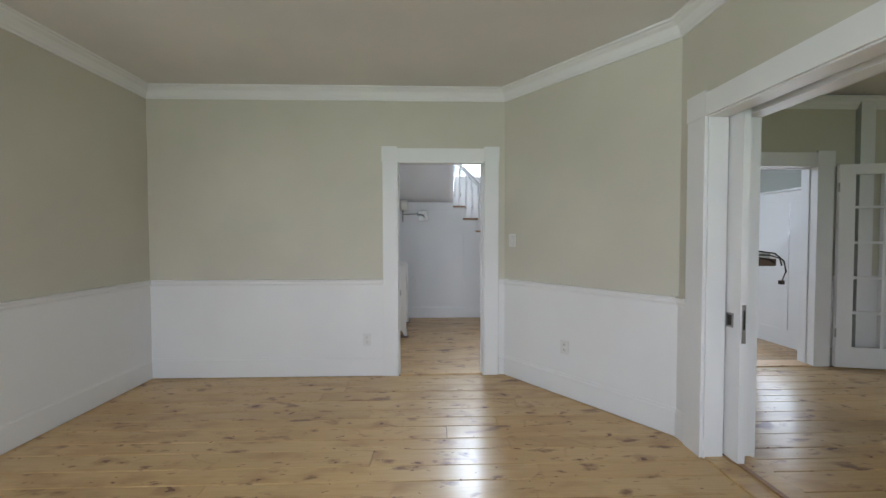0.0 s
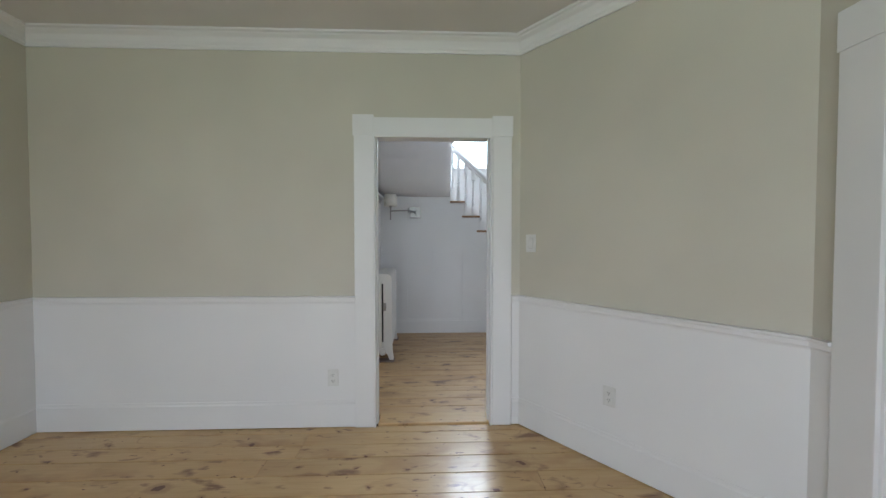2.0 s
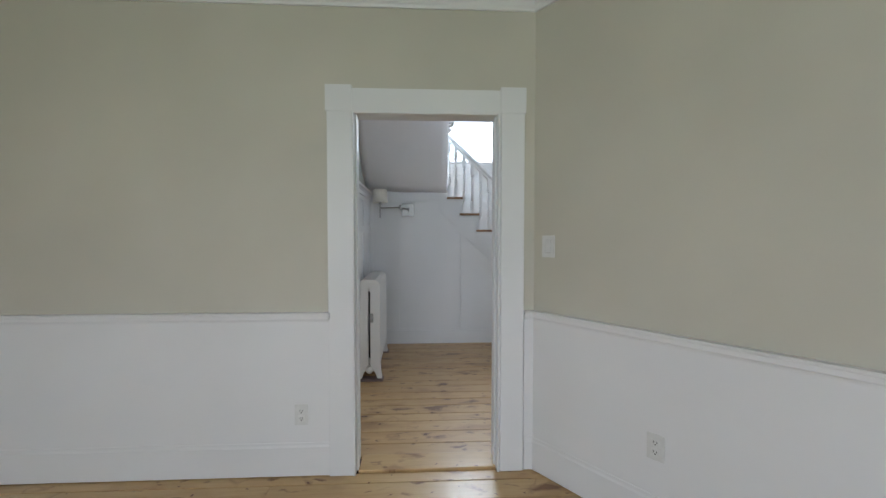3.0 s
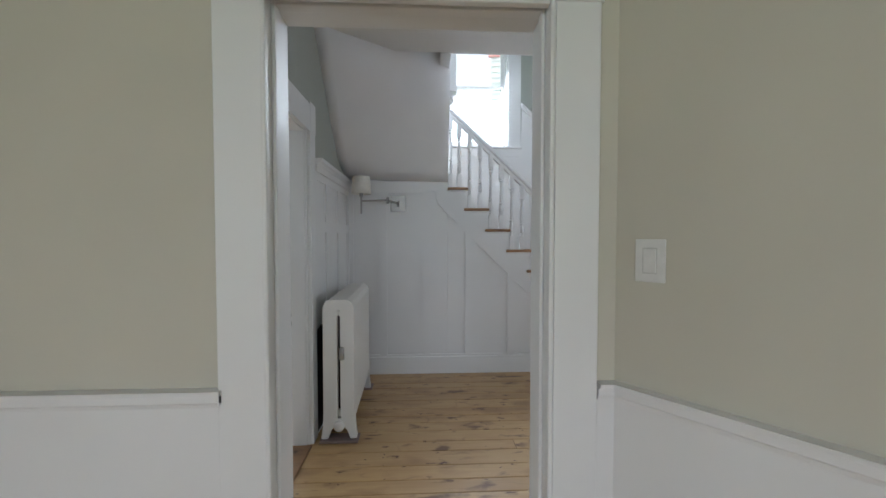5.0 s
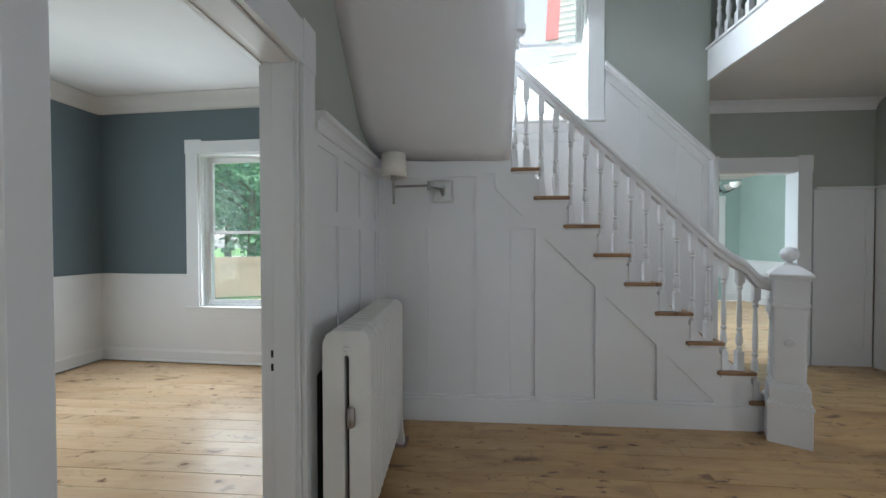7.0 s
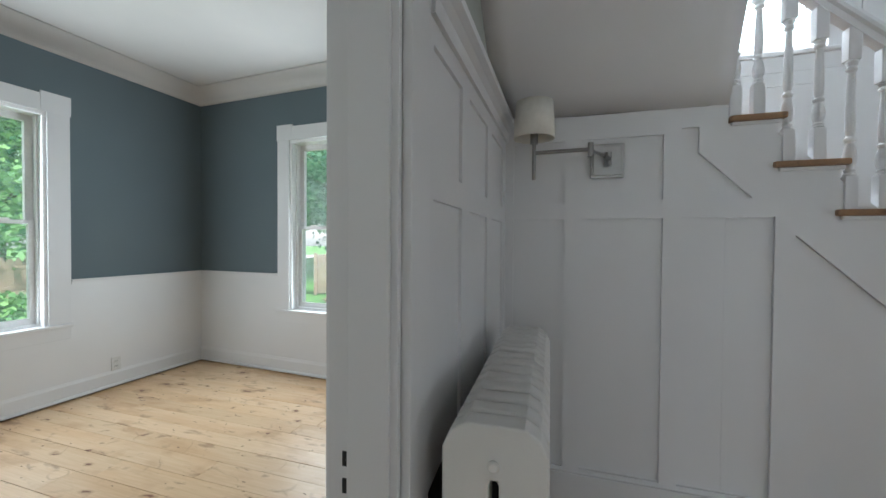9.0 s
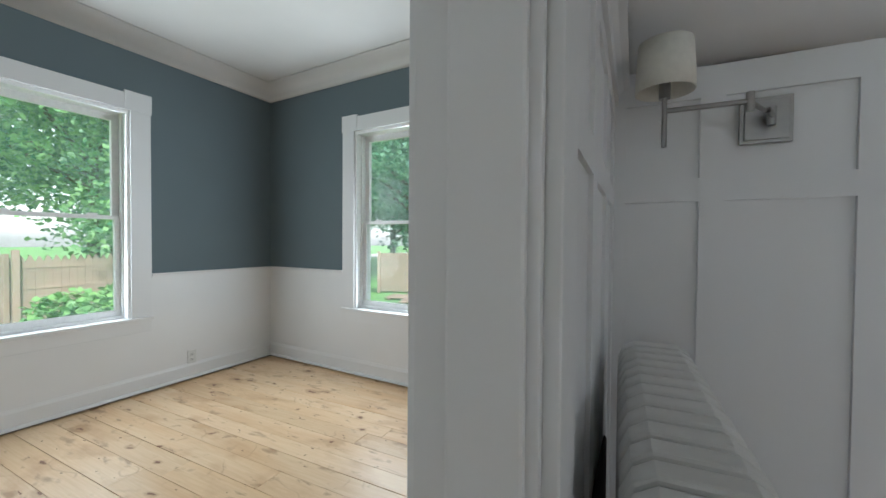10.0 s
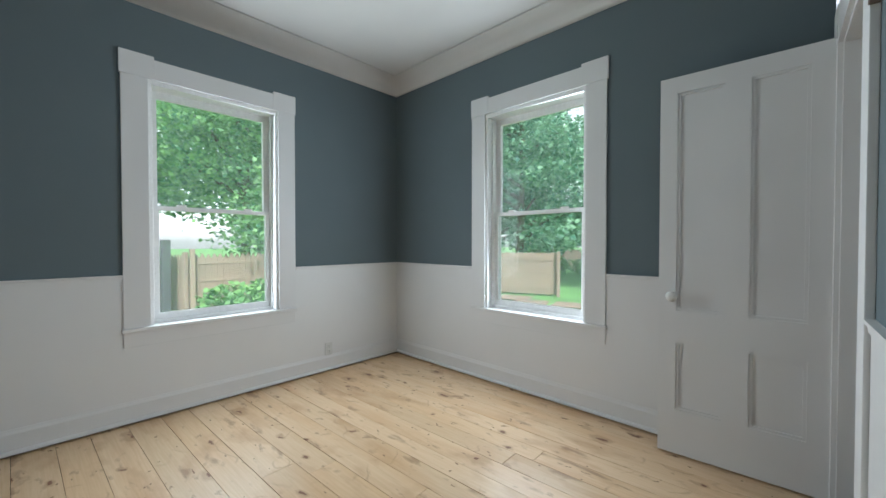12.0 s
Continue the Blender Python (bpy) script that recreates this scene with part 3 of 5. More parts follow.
trim("threshold_dining", box(-0.121, 0.667, 3.135, 3.295, -0.02, 0.014, 0.006), "worn pine threshold in the doorway", M_FLOOR, "threshold")

# pocket-door opening: the wall faces -x, its local u runs towards -y
pk = pose(1.795, 0, 0, 0, 0, -90)
casing("door_casing_pocket", pk, -1.695, 0.70, 2.018, 0.15, "white casing of the wide pocket-door opening", 0.13)
g = jamb("door_frame_pocket", pk, -1.70, 0.70, 2.025, 0.110, "white split jamb of the pocket-door opening", False)
g2 = jamb("door_frame_pocket_far", pose(1.99, 0, 0, 0, 0, -90), -1.70, 0.70, 2.025, 0.11, "white split jamb of the pocket-door opening", False)
trim("threshold_pocket", box(1.80, 2.08, -0.7, 1.70, -0.02, 0.010, 0.004), "pine threshold with a floor track", M_FLOOR, "threshold")
trim("door_track", box(1.925, 1.955, -0.7, 1.70, 0.008, 0.020, 0.003), "narrow wooden floor track", M_TREAD, "track")


def pocket_door():
    g = base("pocket_door", pose(0, 0, 0), "white sliding pocket door mostly inside the wall", "door")
    slab = plate(rect(1.588, 2.9, 0.022, 2.06), [rect(1.79, 2.28, 1.15, 1.88), rect(1.79, 2.28, 0.25, 0.98)], 0.042, lambda u, v, w: Vector((1.9180 - w, u, v)))
    part("door_slab", slab, M_WHITE, g)
    part("door_panel", box(1.9330, 1.9480, 1.78, 2.3, 0.24, 1.9), M_WHITE, g)
    pull = part("flush_pull", box(1.9145, 1.9220, 1.635, 1.685, 0.79, 0.875, 0.003), M_NICKEL, g, "square satin nickel flush pull")
    part("recess", box(1.9135, 1.9160, 1.645, 1.675, 0.802, 0.863, 0.001), M_IRON, pull)
    lock = part("edge_pull", box(1.9280, 1.9500, 1.5845, 1.592, 0.71, 0.93, 0.002), M_NICKEL, g, "long nickel edge pull")
    part("slot", box(1.9330, 1.9450, 1.5835, 1.586, 0.79, 0.90, 0.001), M_HOLE, lock)


pocket_door()

# parlour doorway in the far wall and the glazed door beside it
pn = pose(0, 3.25, 0)
casing("door_casing_parlour", pn, 2.75, 4.05, 2.02, 0.17, "white casing with ear blocks in the parlour", 0.14)
jamb("door_frame_parlour", pn, 2.734, 4.066, 2.035, 0.15, "white jamb with hinges")
trim("crown_moulding_parlour", sweep([(6.49, 3.25), (2.10, 3.25)], CROWN), "white crown moulding in the parlour")
trim("chair_rail_parlour", sweep([(6.49, 3.25), (4.24, 3.25)], RAIL), "white chair rail", None, "rail")
trim("wainscot_parlour", sweep([(6.49, 3.25), (4.24, 3.25)], PANEL), "plain white wainscot", None, "wainscot")
trim("threshold_parlour", box(2.75, 4.05, 3.24, 3.42, -0.02, 0.012, 0.004), "pale pine threshold", M_FLOOR_B, "threshold")


def french_door():
    g = base("french_door", pose(4.235, 3.205, 0.012, 0, 0, -13), "white glazed french door standing open by the wall", "door")
    holes, us, zs = [], [0.135, 0.37, 0.395, 0.63], [0.20, 0.535, 0.56, 0.885, 0.91, 1.235, 1.26, 1.585, 1.61, 1.92]
    for i in (0, 2):
        for j in range(0, 10, 2):
            holes.append(rect(us[i], us[i + 1], zs[j], zs[j + 1]))
    part("door_frame", plate(rect(0, 0.76, 0, 2.02), holes, 0.04, lambda u, v, w: Vector((u, -w - 0.02, v))), M_WHITE, g)
    for h in holes:
        p = part("pane", box(h[0][0], h[1][0], -0.003, 0.003, h[0][1], h[2][1]), M_CLEAR, g)
        p.visible_shadow = False
    for z in (0.3, 1.75):
        part("hinge", lathe(bmesh.new(), [(0.007, 0), (0.007, 0.09)], 10, (-0.006, -0.022, z)), M_NICKEL, g)


french_door()

# blue-room doorway in the wall between hall and blue room; seen from the hall it faces +x
hb = pose(-0.44, 0, 0, 0, 0, 90)
jamb("door_frame_blue", hb, 3.564, 4.506, 2.05, 0.145, "white jamb with two strike slots", (0.07, 0.70))
casing("door_casing_blue_hall", hb, 3.57, 4.51, 2.03, 0.108, "white door casing on the hall side", 0.17)
bb = pose(-0.585, 0, 0, 0, 0, -90)
casing("door_casing_blue_room", bb, -4.506, -3.57, 2.03, 0.032, "white door casing inside the blue room", 0.15)
for z in (0.80, 0.855):
    part("strike_slot", box(4.488, 4.4925, 0.100, 0.116, z - 0.014, z + 0.016), M_HOLE, bpy.data.objects["door_frame_blue"], "dark strike slot")
trim("threshold_blue", box(-0.62, -0.42, 3.582, 4.488, -0.02, 0.012, 0.005), "worn pine threshold", M_TREAD, "threshold")

# closet doorway
casing("door_casing_closet", bb, -6.63, -5.91, 2.055, 0.12, "white door casing of the closet", 0.15)
part("bare_strip", box(-5.789, -5.742, -0.026, 0, 1.83, 2.15, 0.004), M_OLDWOOD, bpy.data.objects["door_casing_closet"], "unpainted brown wooden strip")
jamb("door_frame_closet", bb, -6.63, -5.91, 2.06, 0.145, "white closet door jamb")


# ---- blue room trim ----
BRAIL = [(0.0, 0.935), (0.014, 0.935), (0.016, 0.958), (0.024, 0.962), (0.024, 0.972), (0.0, 0.972)]
BPANEL = [(0.0, 0.15), (0.008, 0.15), (0.008, 0.935), (0.0, 0.935)]
BBASE = [(0.0, 0.014), (0.031, 0.014), (0.031, 0.024), (0.027, 0.032), (0.02, 0.036), (0.02, 0.125), (0.014, 0.14), (0.012, 0.15), (0.0, 0.15)]


def yb(x, off=0.0):
    s = yb_s(x)
    q = YB0 + yb_dir * s
    return (q.x, q.y - off)


blue_corner = (-3.879, 6.975)
for i, (line, prof, nm) in enumerate((
        ([yb(-0.61), yb(-1.655)], BRAIL, "chair_rail"), ([yb(-2.816), blue_corner, xb(5.841)], BRAIL, "chair_rail"), ([xb(4.70), xb(3.31)], BRAIL, "chair_rail"),
        ([yb(-0.61), yb(-1.655)], BPANEL, "wainscot"), ([yb(-2.816), blue_corner, xb(5.841)], BPANEL, "wainscot"), ([xb(4.70), xb(3.31)], BPANEL, "wainscot"),
        ([yb(-0.61), blue_corner, xb(3.31)], BBASE, "baseboard"))):
    trim(nm, sweep(line, prof), {"chair_rail": "thin white chair rail under slate-blue paint", "wainscot": "plain white wainscot", "baseboard": "white baseboard above a dark floor gap"}[nm], None, nm.replace("_", " "))
# wainscot under the windows
for line in ([yb(-1.655), yb(-2.816)], [xb(5.841), xb(4.70)]):
    trim("wainscot", sweep(line, [(0.0, 0.15), (0.008, 0.15), (0.008, 0.60), (0.0, 0.60)]), "plain white wainscot under the window", None, "wainscot")
for line in ([(-0.585, 4.545), (-0.585, 5.785)],):
    trim("chair_rail", sweep(line, BRAIL), "thin white chair rail under slate-blue paint", None, "chair rail")
    trim("wainscot", sweep(line, BPANEL), "plain white wainscot", None, "wainscot")
    trim("baseboard", sweep(line, BBASE), "white baseboard", None, "baseboard")
cove = [(0.0, 2.73), (0.006, 2.73), (0.010, 2.76)] + [(0.012 + 0.13 * (1 - math.cos(a)), 2.765 + 0.112 * math.sin(a)) for a in [math.pi / 2 * k / 8 for k in range(9)]] + [(0.0, 2.879)]
trim("cove_moulding", sweep([(-0.585, 3.30), (-0.585, 6.81), blue_corner, xb(3.30)], cove), "white plaster frieze and cove", M_CEIL, "cove", True)


def sash_window(name, m, u0, u1, z0, z1, label, depth=0.2, side=0.14, top_head=0.13, full=True):
    """A double-hung window: casing, stool, apron, outer frame, two sashes with a pane each. Opening u0..u1, z0..z1; local -y faces the room."""
    g = base(name, m, label, "window")
    g["kind"] = "structure"
    if full:
        part("side_casing", box(u0 - side, u0, -0.017, 0, z0, z1 - 0.0005, 0.0015), M_WHITE, g)
        part("side_casing", box(u1, u1 + side, -0.017, 0, z0, z1 - 0.0005, 0.0015), M_WHITE, g)
        part("ear_block", box(u0 - side - 0.008, u0 + 0.035, -0.019, 0, z1, z1 + top_head + 0.02, 0.0012), M_WHITE, g)
        part("ear_block", box(u1 - 0.035, u1 + side + 0.008, -0.019, 0, z1, z1 + top_head + 0.02, 0.0012), M_WHITE, g)
        part("head_casing", box(u0 + 0.036, u1 - 0.036, -0.017, 0, z1, z1 + top_head, 0.0012), M_WHITE, g)
        part("stool", box(u0 - side - 0.012, u1 + side + 0.012, -0.034, 0.10, z0 - 0.028, z0 - 0.001, 0.006), M_WHITE, g)
        part("apron", box(u0 - side, u1 + side, -0.015, 0, z0 - 0.125, z0 - 0.0285, 0.003), M_WHITE, g)
    part("outer_stop", box(u0, u0 + 0.022, 0.0, depth, z0, z1, 0.002), M_VINYL, g)
    part("outer_stop", box(u1 - 0.022, u1, 0.0, depth, z0, z1, 0.002), M_VINYL, g)
    for a, b in ((u0 + 0.0225, u0 + 0.036), (u1 - 0.036, u1 - 0.0225)):
        part("inner_stop", box(a, b, 0.052, 0.078, z0 + 0.021, z1 - 0.031, 0.004), M_VINYL, g)
    part("outer_head", box(u0 + 0.022, u1 - 0.022, 0.0, depth, z1 - 0.03, z1, 0.002), M_VINYL, g)
    part("sill", box(u0 + 0.022, u1 - 0.022, 0.06, depth + 0.03, z0, z0 + 0.02, 0.002), M_VINYL, g)
    mid = z0 + (z1 - z0) * 0.487
    a, b = u0 + 0.024, u1 - 0.024
    for nm, y, lo, hi in (("lower_sash", 0.080, z0 + 0.02, mid + 0.012), ("upper_sash", 0.120, mid - 0.016, z1 - 0.03)):
        bot = 0.046 if nm == "lower_sash" else 0.03
        tp = 0.028 if nm == "lower_sash" else 0.05
        hole = rect(a + 0.045, b - 0.045, lo + bot, hi - tp)
        s = part(nm, plate(rect(a, b, lo, hi), [hole], 0.034, lambda u, v, w: Vector((u, y - w, v))), M_VINYL, g)
        p = part("pane", box(hole[0][0], hole[1][0], y + 0.014, y + 0.019, hole[0][1], hole[2][1]), M_GLASS, s)
        p.visible_shadow = False
        if nm == "lower_sash":
            for k in (0.22, 0.78):
                u = a + (b - a) * k
                part("sash_lock", box(u - 0.03, u + 0.03, y - 0.004, y + 0.028, hi, hi + 0.014, 0.005), M_VINYL, s)
    return g


sash_window("window_1", pose(XO, 0, 0, 0, 0, 90 - math.degrees(math.atan(XS))), 4.838, 5.70, 0.625, 2.265, "white double-hung window with a view of a maple tree")
ang = math.degrees(math.atan2(-yb_dir.y, -yb_dir.x))
sash_window("window_2", pose(-0.6, 6.81, 0, 0, 0, ang), -yb_s(-2.675), -yb_s(-1.795), 0.625, 2.265, "white double-hung window with a view of the garden fence")
sash_window("window_3", pose(0, 6.70, 0), 0.55, 1.335, 2.465, 3.985, "tall white double-hung stair window", 0.16, 0.15, 0.14)
sash_window("window_4", pose(0, 12.1, 0), 4.98, 5.82, 0.65, 2.2, "white double-hung window of the far room", 0.15, 0.13, 0.13)


# ---- hall panelling ----
def stair_face(u, v, w):
    return Vector((u, 5.80 - 0.014 - w, v))


TREADS = [(0.487 + 0.2105 * k, 1.844 - 0.2045 * k) for k in range(9)]  # left end and top of each tread, going down


def stair_panelling():
    saw = [(-0.44, 0.0), (2.33, 0.0), (2.33, 0.20)]
    for k in range(8, -1, -1):
        x, z = TREADS[k]
        saw += [(x + 0.225, z - 0.03), (x + 0.0151, z - 0.03)] if k else [(x + 0.225, z - 0.03), (0.5351, z - 0.03), (0.5351, 1.90), (-0.44, 1.90)]
    holes = [rect(-0.385, -0.138, 0.19, 1.408), rect(-0.385, -0.138, 1.493, 1.787),
             rect(-0.061, 0.289, 0.19, 1.408), rect(-0.061, 0.289, 1.493, 1.787), rect(0.361, 0.711, 0.19, 1.408),
             [(0.361, 1.493), (0.627, 1.493), (0.428, 1.695), (0.428, 1.81), (0.361, 1.81)],
             [(0.782, 0.19), (1.133, 0.19), (1.133, 0.995), (0.782, 1.332)], [(1.208, 0.19), (1.558, 0.19), (1.558, 0.58), (1.208, 0.92)], [(1.638, 0.19), (1.95, 0.19), (1.638, 0.50)]]
    wall_bm_ = plate(saw, holes, 0.014, stair_face)
    g = base("stair_panelling", pose(0, 0, 0), "white frame-and-panel woodwork under the stairs", "panelling")
    g["kind"] = "structure"
    part("panel_frame", wall_bm_, M_WHITE, g)
    part("panel_back", plate([(0.536, 0.0), (2.33, 0.0), (2.33, 0.18)] + [(TREADS[k][0] + 0.2, TREADS[k][1] - 0.05) for k in range(8, -1, -1)] + [(0.536, 1.79)], [], 0.06, lambda u, v, w: Vector((u, 5.801 - w, v))), M_WHITE, g)
    part("base_board", box(-0.41, 2.23, 5.770, 5.786, 0.0, 0.17, 0.004), M_WHITE, g)


stair_panelling()


def hall_panelling():
    g = base("hall_panelling", pose(0, 0, 0), "white frame-and-panel wainscot behind the radiator", "panelling")
    g["kind"] = "structure"
    side = lambda u, v, w: Vector((-0.426 + w, u, v))
    holes = []
    for a, b in ((4.66, 4.92), (5.01, 5.31), (5.40, 5.70)):
        holes += [rect(a, b, 0.19, 1.39), rect(a, b, 1.465, 1.745)]
    part("panel_frame", plate(rect(4.632, 5.786, 0, 1.86), holes, 0.014, side), M_WHITE, g)
    part("panel_back", box(-0.439, -0.436, 4.628, 5.785, 0.0, 1.86), M_WHITE, g)
    part("cap_rail", sweep([(-0.426, 5.786), (-0.426, 4.632)], [(0.0, 1.80), (0.012, 1.80), (0.014, 1.84), (0.03, 1.855), (0.05, 1.862), (0.05, 1.886), (-0.013, 1.886), (-0.013, 1.862), (0.0, 1.862)]), M_WHITE, g)


hall_panelling()


def window_wall_panelling():
    """Sloping wainscot up the stair beside the window."""
    g = base("stair_wainscot", pose(0, 0, 0), "white sloping panelled wainscot along the stair wall", "panelling")
    g["kind"] = "structure"
    face = lambda u, v, w: Vector((u, 6.70 - 0.012 - w, v))
    top = lambda x: 2.97 - 0.925 * (x - 1.495)
    outline = [(0.0, 0.0), (2.425, 0.0), (2.425, top(2.425)), (1.50, top(1.50)), (1.487, 2.42), (0.0, 2.42)]
    holes = []
    for a in (1.54, 1.87, 2.16):
        b = min(a + 0.27, 2.37)
        holes.append([(a, top(a) - 0.95), (b, top(b) - 0.95), (b, top(b) - 0.14), (a, top(a) - 0.14)])
    for a in (0.56, 0.98):
        holes.append(rect(a, a + 0.34, 1.95, 2.26))
    part("panel_frame", plate(outline, holes, 0.012, face), M_WHITE, g)
    back = [(u, v - 0.02) if v > 0 else (u, v) for u, v in outline]
    part("panel_back", plate(back, [], 0.003, lambda u, v, w: Vector((u, 6.696 - w, v))), M_WHITE, g)
    cap = bmesh.new()
    prof = [(6.698, -0.045), (6.67, -0.045), (6.665, -0.02), (6.65, -0.01), (6.65, 0.012), (6.698, 0.012)]
    ends = [[cap.verts.new((x, y, top(x) + dz)) for y, dz in prof] for x in (1.49, 2.455)]
    for j in range(6):
        cap.faces.new((ends[0][j], ends[0][(j + 1) % 6], ends[1][(j + 1) % 6], ends[1][j]))
    cap.faces.new(ends[0])
    cap.faces.new(ends[1][::-1])
    part("cap_rail", cap, M_WHITE, g)
    part("end_post", box(2.428, 2.475, 6.63, 6.88, 0, 2.06, 0.004), M_WHITE, g)


window_wall_panelling()


def far_hall_panelling():
    g = base("far_hall_panelling", pose(0, 0, 0), "tall white panelled wainscot at the end of the hall", "panelling")
    g["kind"] = "structure"
    face = lambda u, v, w: Vector((u, 7.33 - 0.012 - w, v))
    part("panel_frame", plate(rect(3.85, 4.44, 0, 1.86), [rect(3.93, 4.36, 0.2, 1.39), rect(3.93, 4.36, 1.465, 1.75)], 0.012, face), M_WHITE, g)
    part("cap_rail", box(3.85, 4.44, 7.285, 7.329, 1.862, 1.886, 0.004), M_WHITE, g)
    part("panel_back", box(3.86, 4.43, 7.324, 7.328, 0, 1.85), M_WHITE, g)
    part("panel_back", box(4.444, 4.448, 3.42, 7.28, 0, 1.85), M_WHITE, g)
    east = lambda u, v, w: Vector((4.45 - 0.012 - w, u, v))
    holes = []
    for k in range(7):
        a = 3.50 + 0.53 * k
        holes += [rect(a, a + 0.43, 0.2, 1.39), rect(a, a + 0.43, 1.465, 1.75)]
    part("panel_frame", plate(rect(3.41, 7.30, 0, 1.86), holes, 0.012, east), M_WHITE, g)
    part("cap_rail", box(4.405, 4.449, 3.41, 7.28, 1.862, 1.886, 0.004), M_WHITE, g)


far_hall_panelling()
casing("door_casing_far", pose(0, 7.33, 0), 2.895, 3.685, 2.055, 0.14, "white casing of the far doorway", 0.15)
jamb("door_frame_far", pose(0, 7.33, 0), 2.88, 3.70, 2.06, 0.14, "white jamb of the far doorway", False)
trim("crown_moulding_hall", sweep([(4.44, 7.33), (2.43, 7.33)], [(o, z + 0.09) for o, z in CROWN]), "plain white crown moulding")
for nm, prof in (("chair_rail", RAIL), ("wainscot", PANEL), ("baseboard", BASE)):
    trim(nm, sweep([(6.27, 7.5), (6.27, 12.1), (5.955, 12.1)], prof), "white " + nm.replace("_", " ") + " in the far room", None, nm.replace("_", " "))
    trim(nm, sweep([(4.845, 12.1), (2.3, 12.1), (2.3, 7.5)], prof), "white " + nm.replace("_", " ") + " in the far room", None, nm.replace("_", " "))


# ---- staircase ----
def square_post(bm, w, z0, z1, at=(0, 0), bevel=0.003):
    return add_box(bm, at[0] - w / 2, at[0] + w / 2, at[1] - w / 2, at[1] + w / 2, z0, z1, bevel)


def baluster_mesh(height):
    """A turned baluster: square foot and head blocks, rings, a vase and a long tapering shaft."""
    bm = bmesh.new()
    foot, head = 0.135, 0.13
    square_post(bm, 0.044, 0.0, foot)
    square_post(bm, 0.044, height - head, height)
    a, b = foot, height - head
    n = b - a
    prof = [(0.018, 0.0), (0.021, 0.015), (0.013, 0.03), (0.019, 0.05), (0.013, 0.07), (0.020, 0.11), (0.0225, 0.17), (0.018, 0.24), (0.012, 0.29), (0.019, 0.31), (0.019, 0.33),
            (0.012, 0.35), (0.0155, 0.40), (0.0165, 0.50), (0.015, 0.65), (0.012, 0.82), (0.0105, 0.90), (0.018, 0.92), (0.018, 0.94), (0.013, 0.955), (0.021, 0.985), (0.018, 1.0)]
    lathe(bm, [(r, a + n * t) for r, t in prof], 14)
    return bm


def rail_top(x):
    return 2.625 - 0.944 * (x - 0.571)


def newel(parent):
    g = new("newel_post")
    g.parent = parent
    g.matrix_basis = pose(2.345, 5.685, 0, 0, 0, -31)
    tagged(g, "white square newel post with a ball finial")
    part("plinth", box(-0.112, 0.112, -0.112, 0.112, 0.0, 0.245, 0.004), M_WHITE, g)
    m1 = bmesh.new()
    for w, z0, z1 in ((0.238, 0.245, 0.262), (0.226, 0.262, 0.275), (0.206, 0.275, 0.365), (0.200, 0.365, 0.378), (0.186, 0.378, 0.395)):
        square_post(m1, w, z0, z1, (0, 0), 0.004)
    part("lower_moulding", m1, M_WHITE, g)
    sh = box(-0.083, 0.083, -0.083, 0.083, 0.395, 0.885, 0.012)
    part("shaft", sh, M_WHITE, g)
    part("rosette", lathe(bmesh.new(), [(0.032, 0.0), (0.030, 0.006), (0.020, 0.008), (0.016, 0.005), (0.008, 0.010)], 20), M_WHITE, g).matrix_basis = pose(0, -0.083, 0.66, 90)
    m2 = bmesh.new()
    for w, z0, z1 in ((0.182, 0.885, 0.897), (0.194, 0.897, 0.912), (0.176, 0.912, 1.06), (0.196, 1.06, 1.075)):
        square_post(m2, w, z0, z1, (0, 0), 0.004)
    part("head_block", m2, M_WHITE, g)
    cap = bmesh.new()
    rings = []
    for w, z in ((0.212, 1.075), (0.222, 1.090), (0.218, 1.100), (0.135, 1.138), (0.065, 1.160), (0.05, 1.172)):
        h = w / 2
        rings.append([cap.verts.new(p) for p in ((-h, -h, z), (h, -h, z), (h, h, z), (-h, h, z))])
    for a, b in zip(rings, rings[1:]):
        for i in range(4):
            cap.faces.new((a[i], a[(i + 1) % 4], b[(i + 1) % 4], b[i]))
    cap.faces.new(rings[0][::-1])
    cap.faces.new(rings[-1])
    part("cap", cap, M_WHITE, g)
    ball = [(0.020, 1.170), (0.018, 1.182)] + [(0.050 * math.sin(math.pi * k / 12) + 0.0005, 1.228 - 0.050 * math.cos(math.pi * k / 12)) for k in range(2, 13)]
    part("ball_finial", lathe(bmesh.new(), ball, 24), M_WHITE, g, "", True)


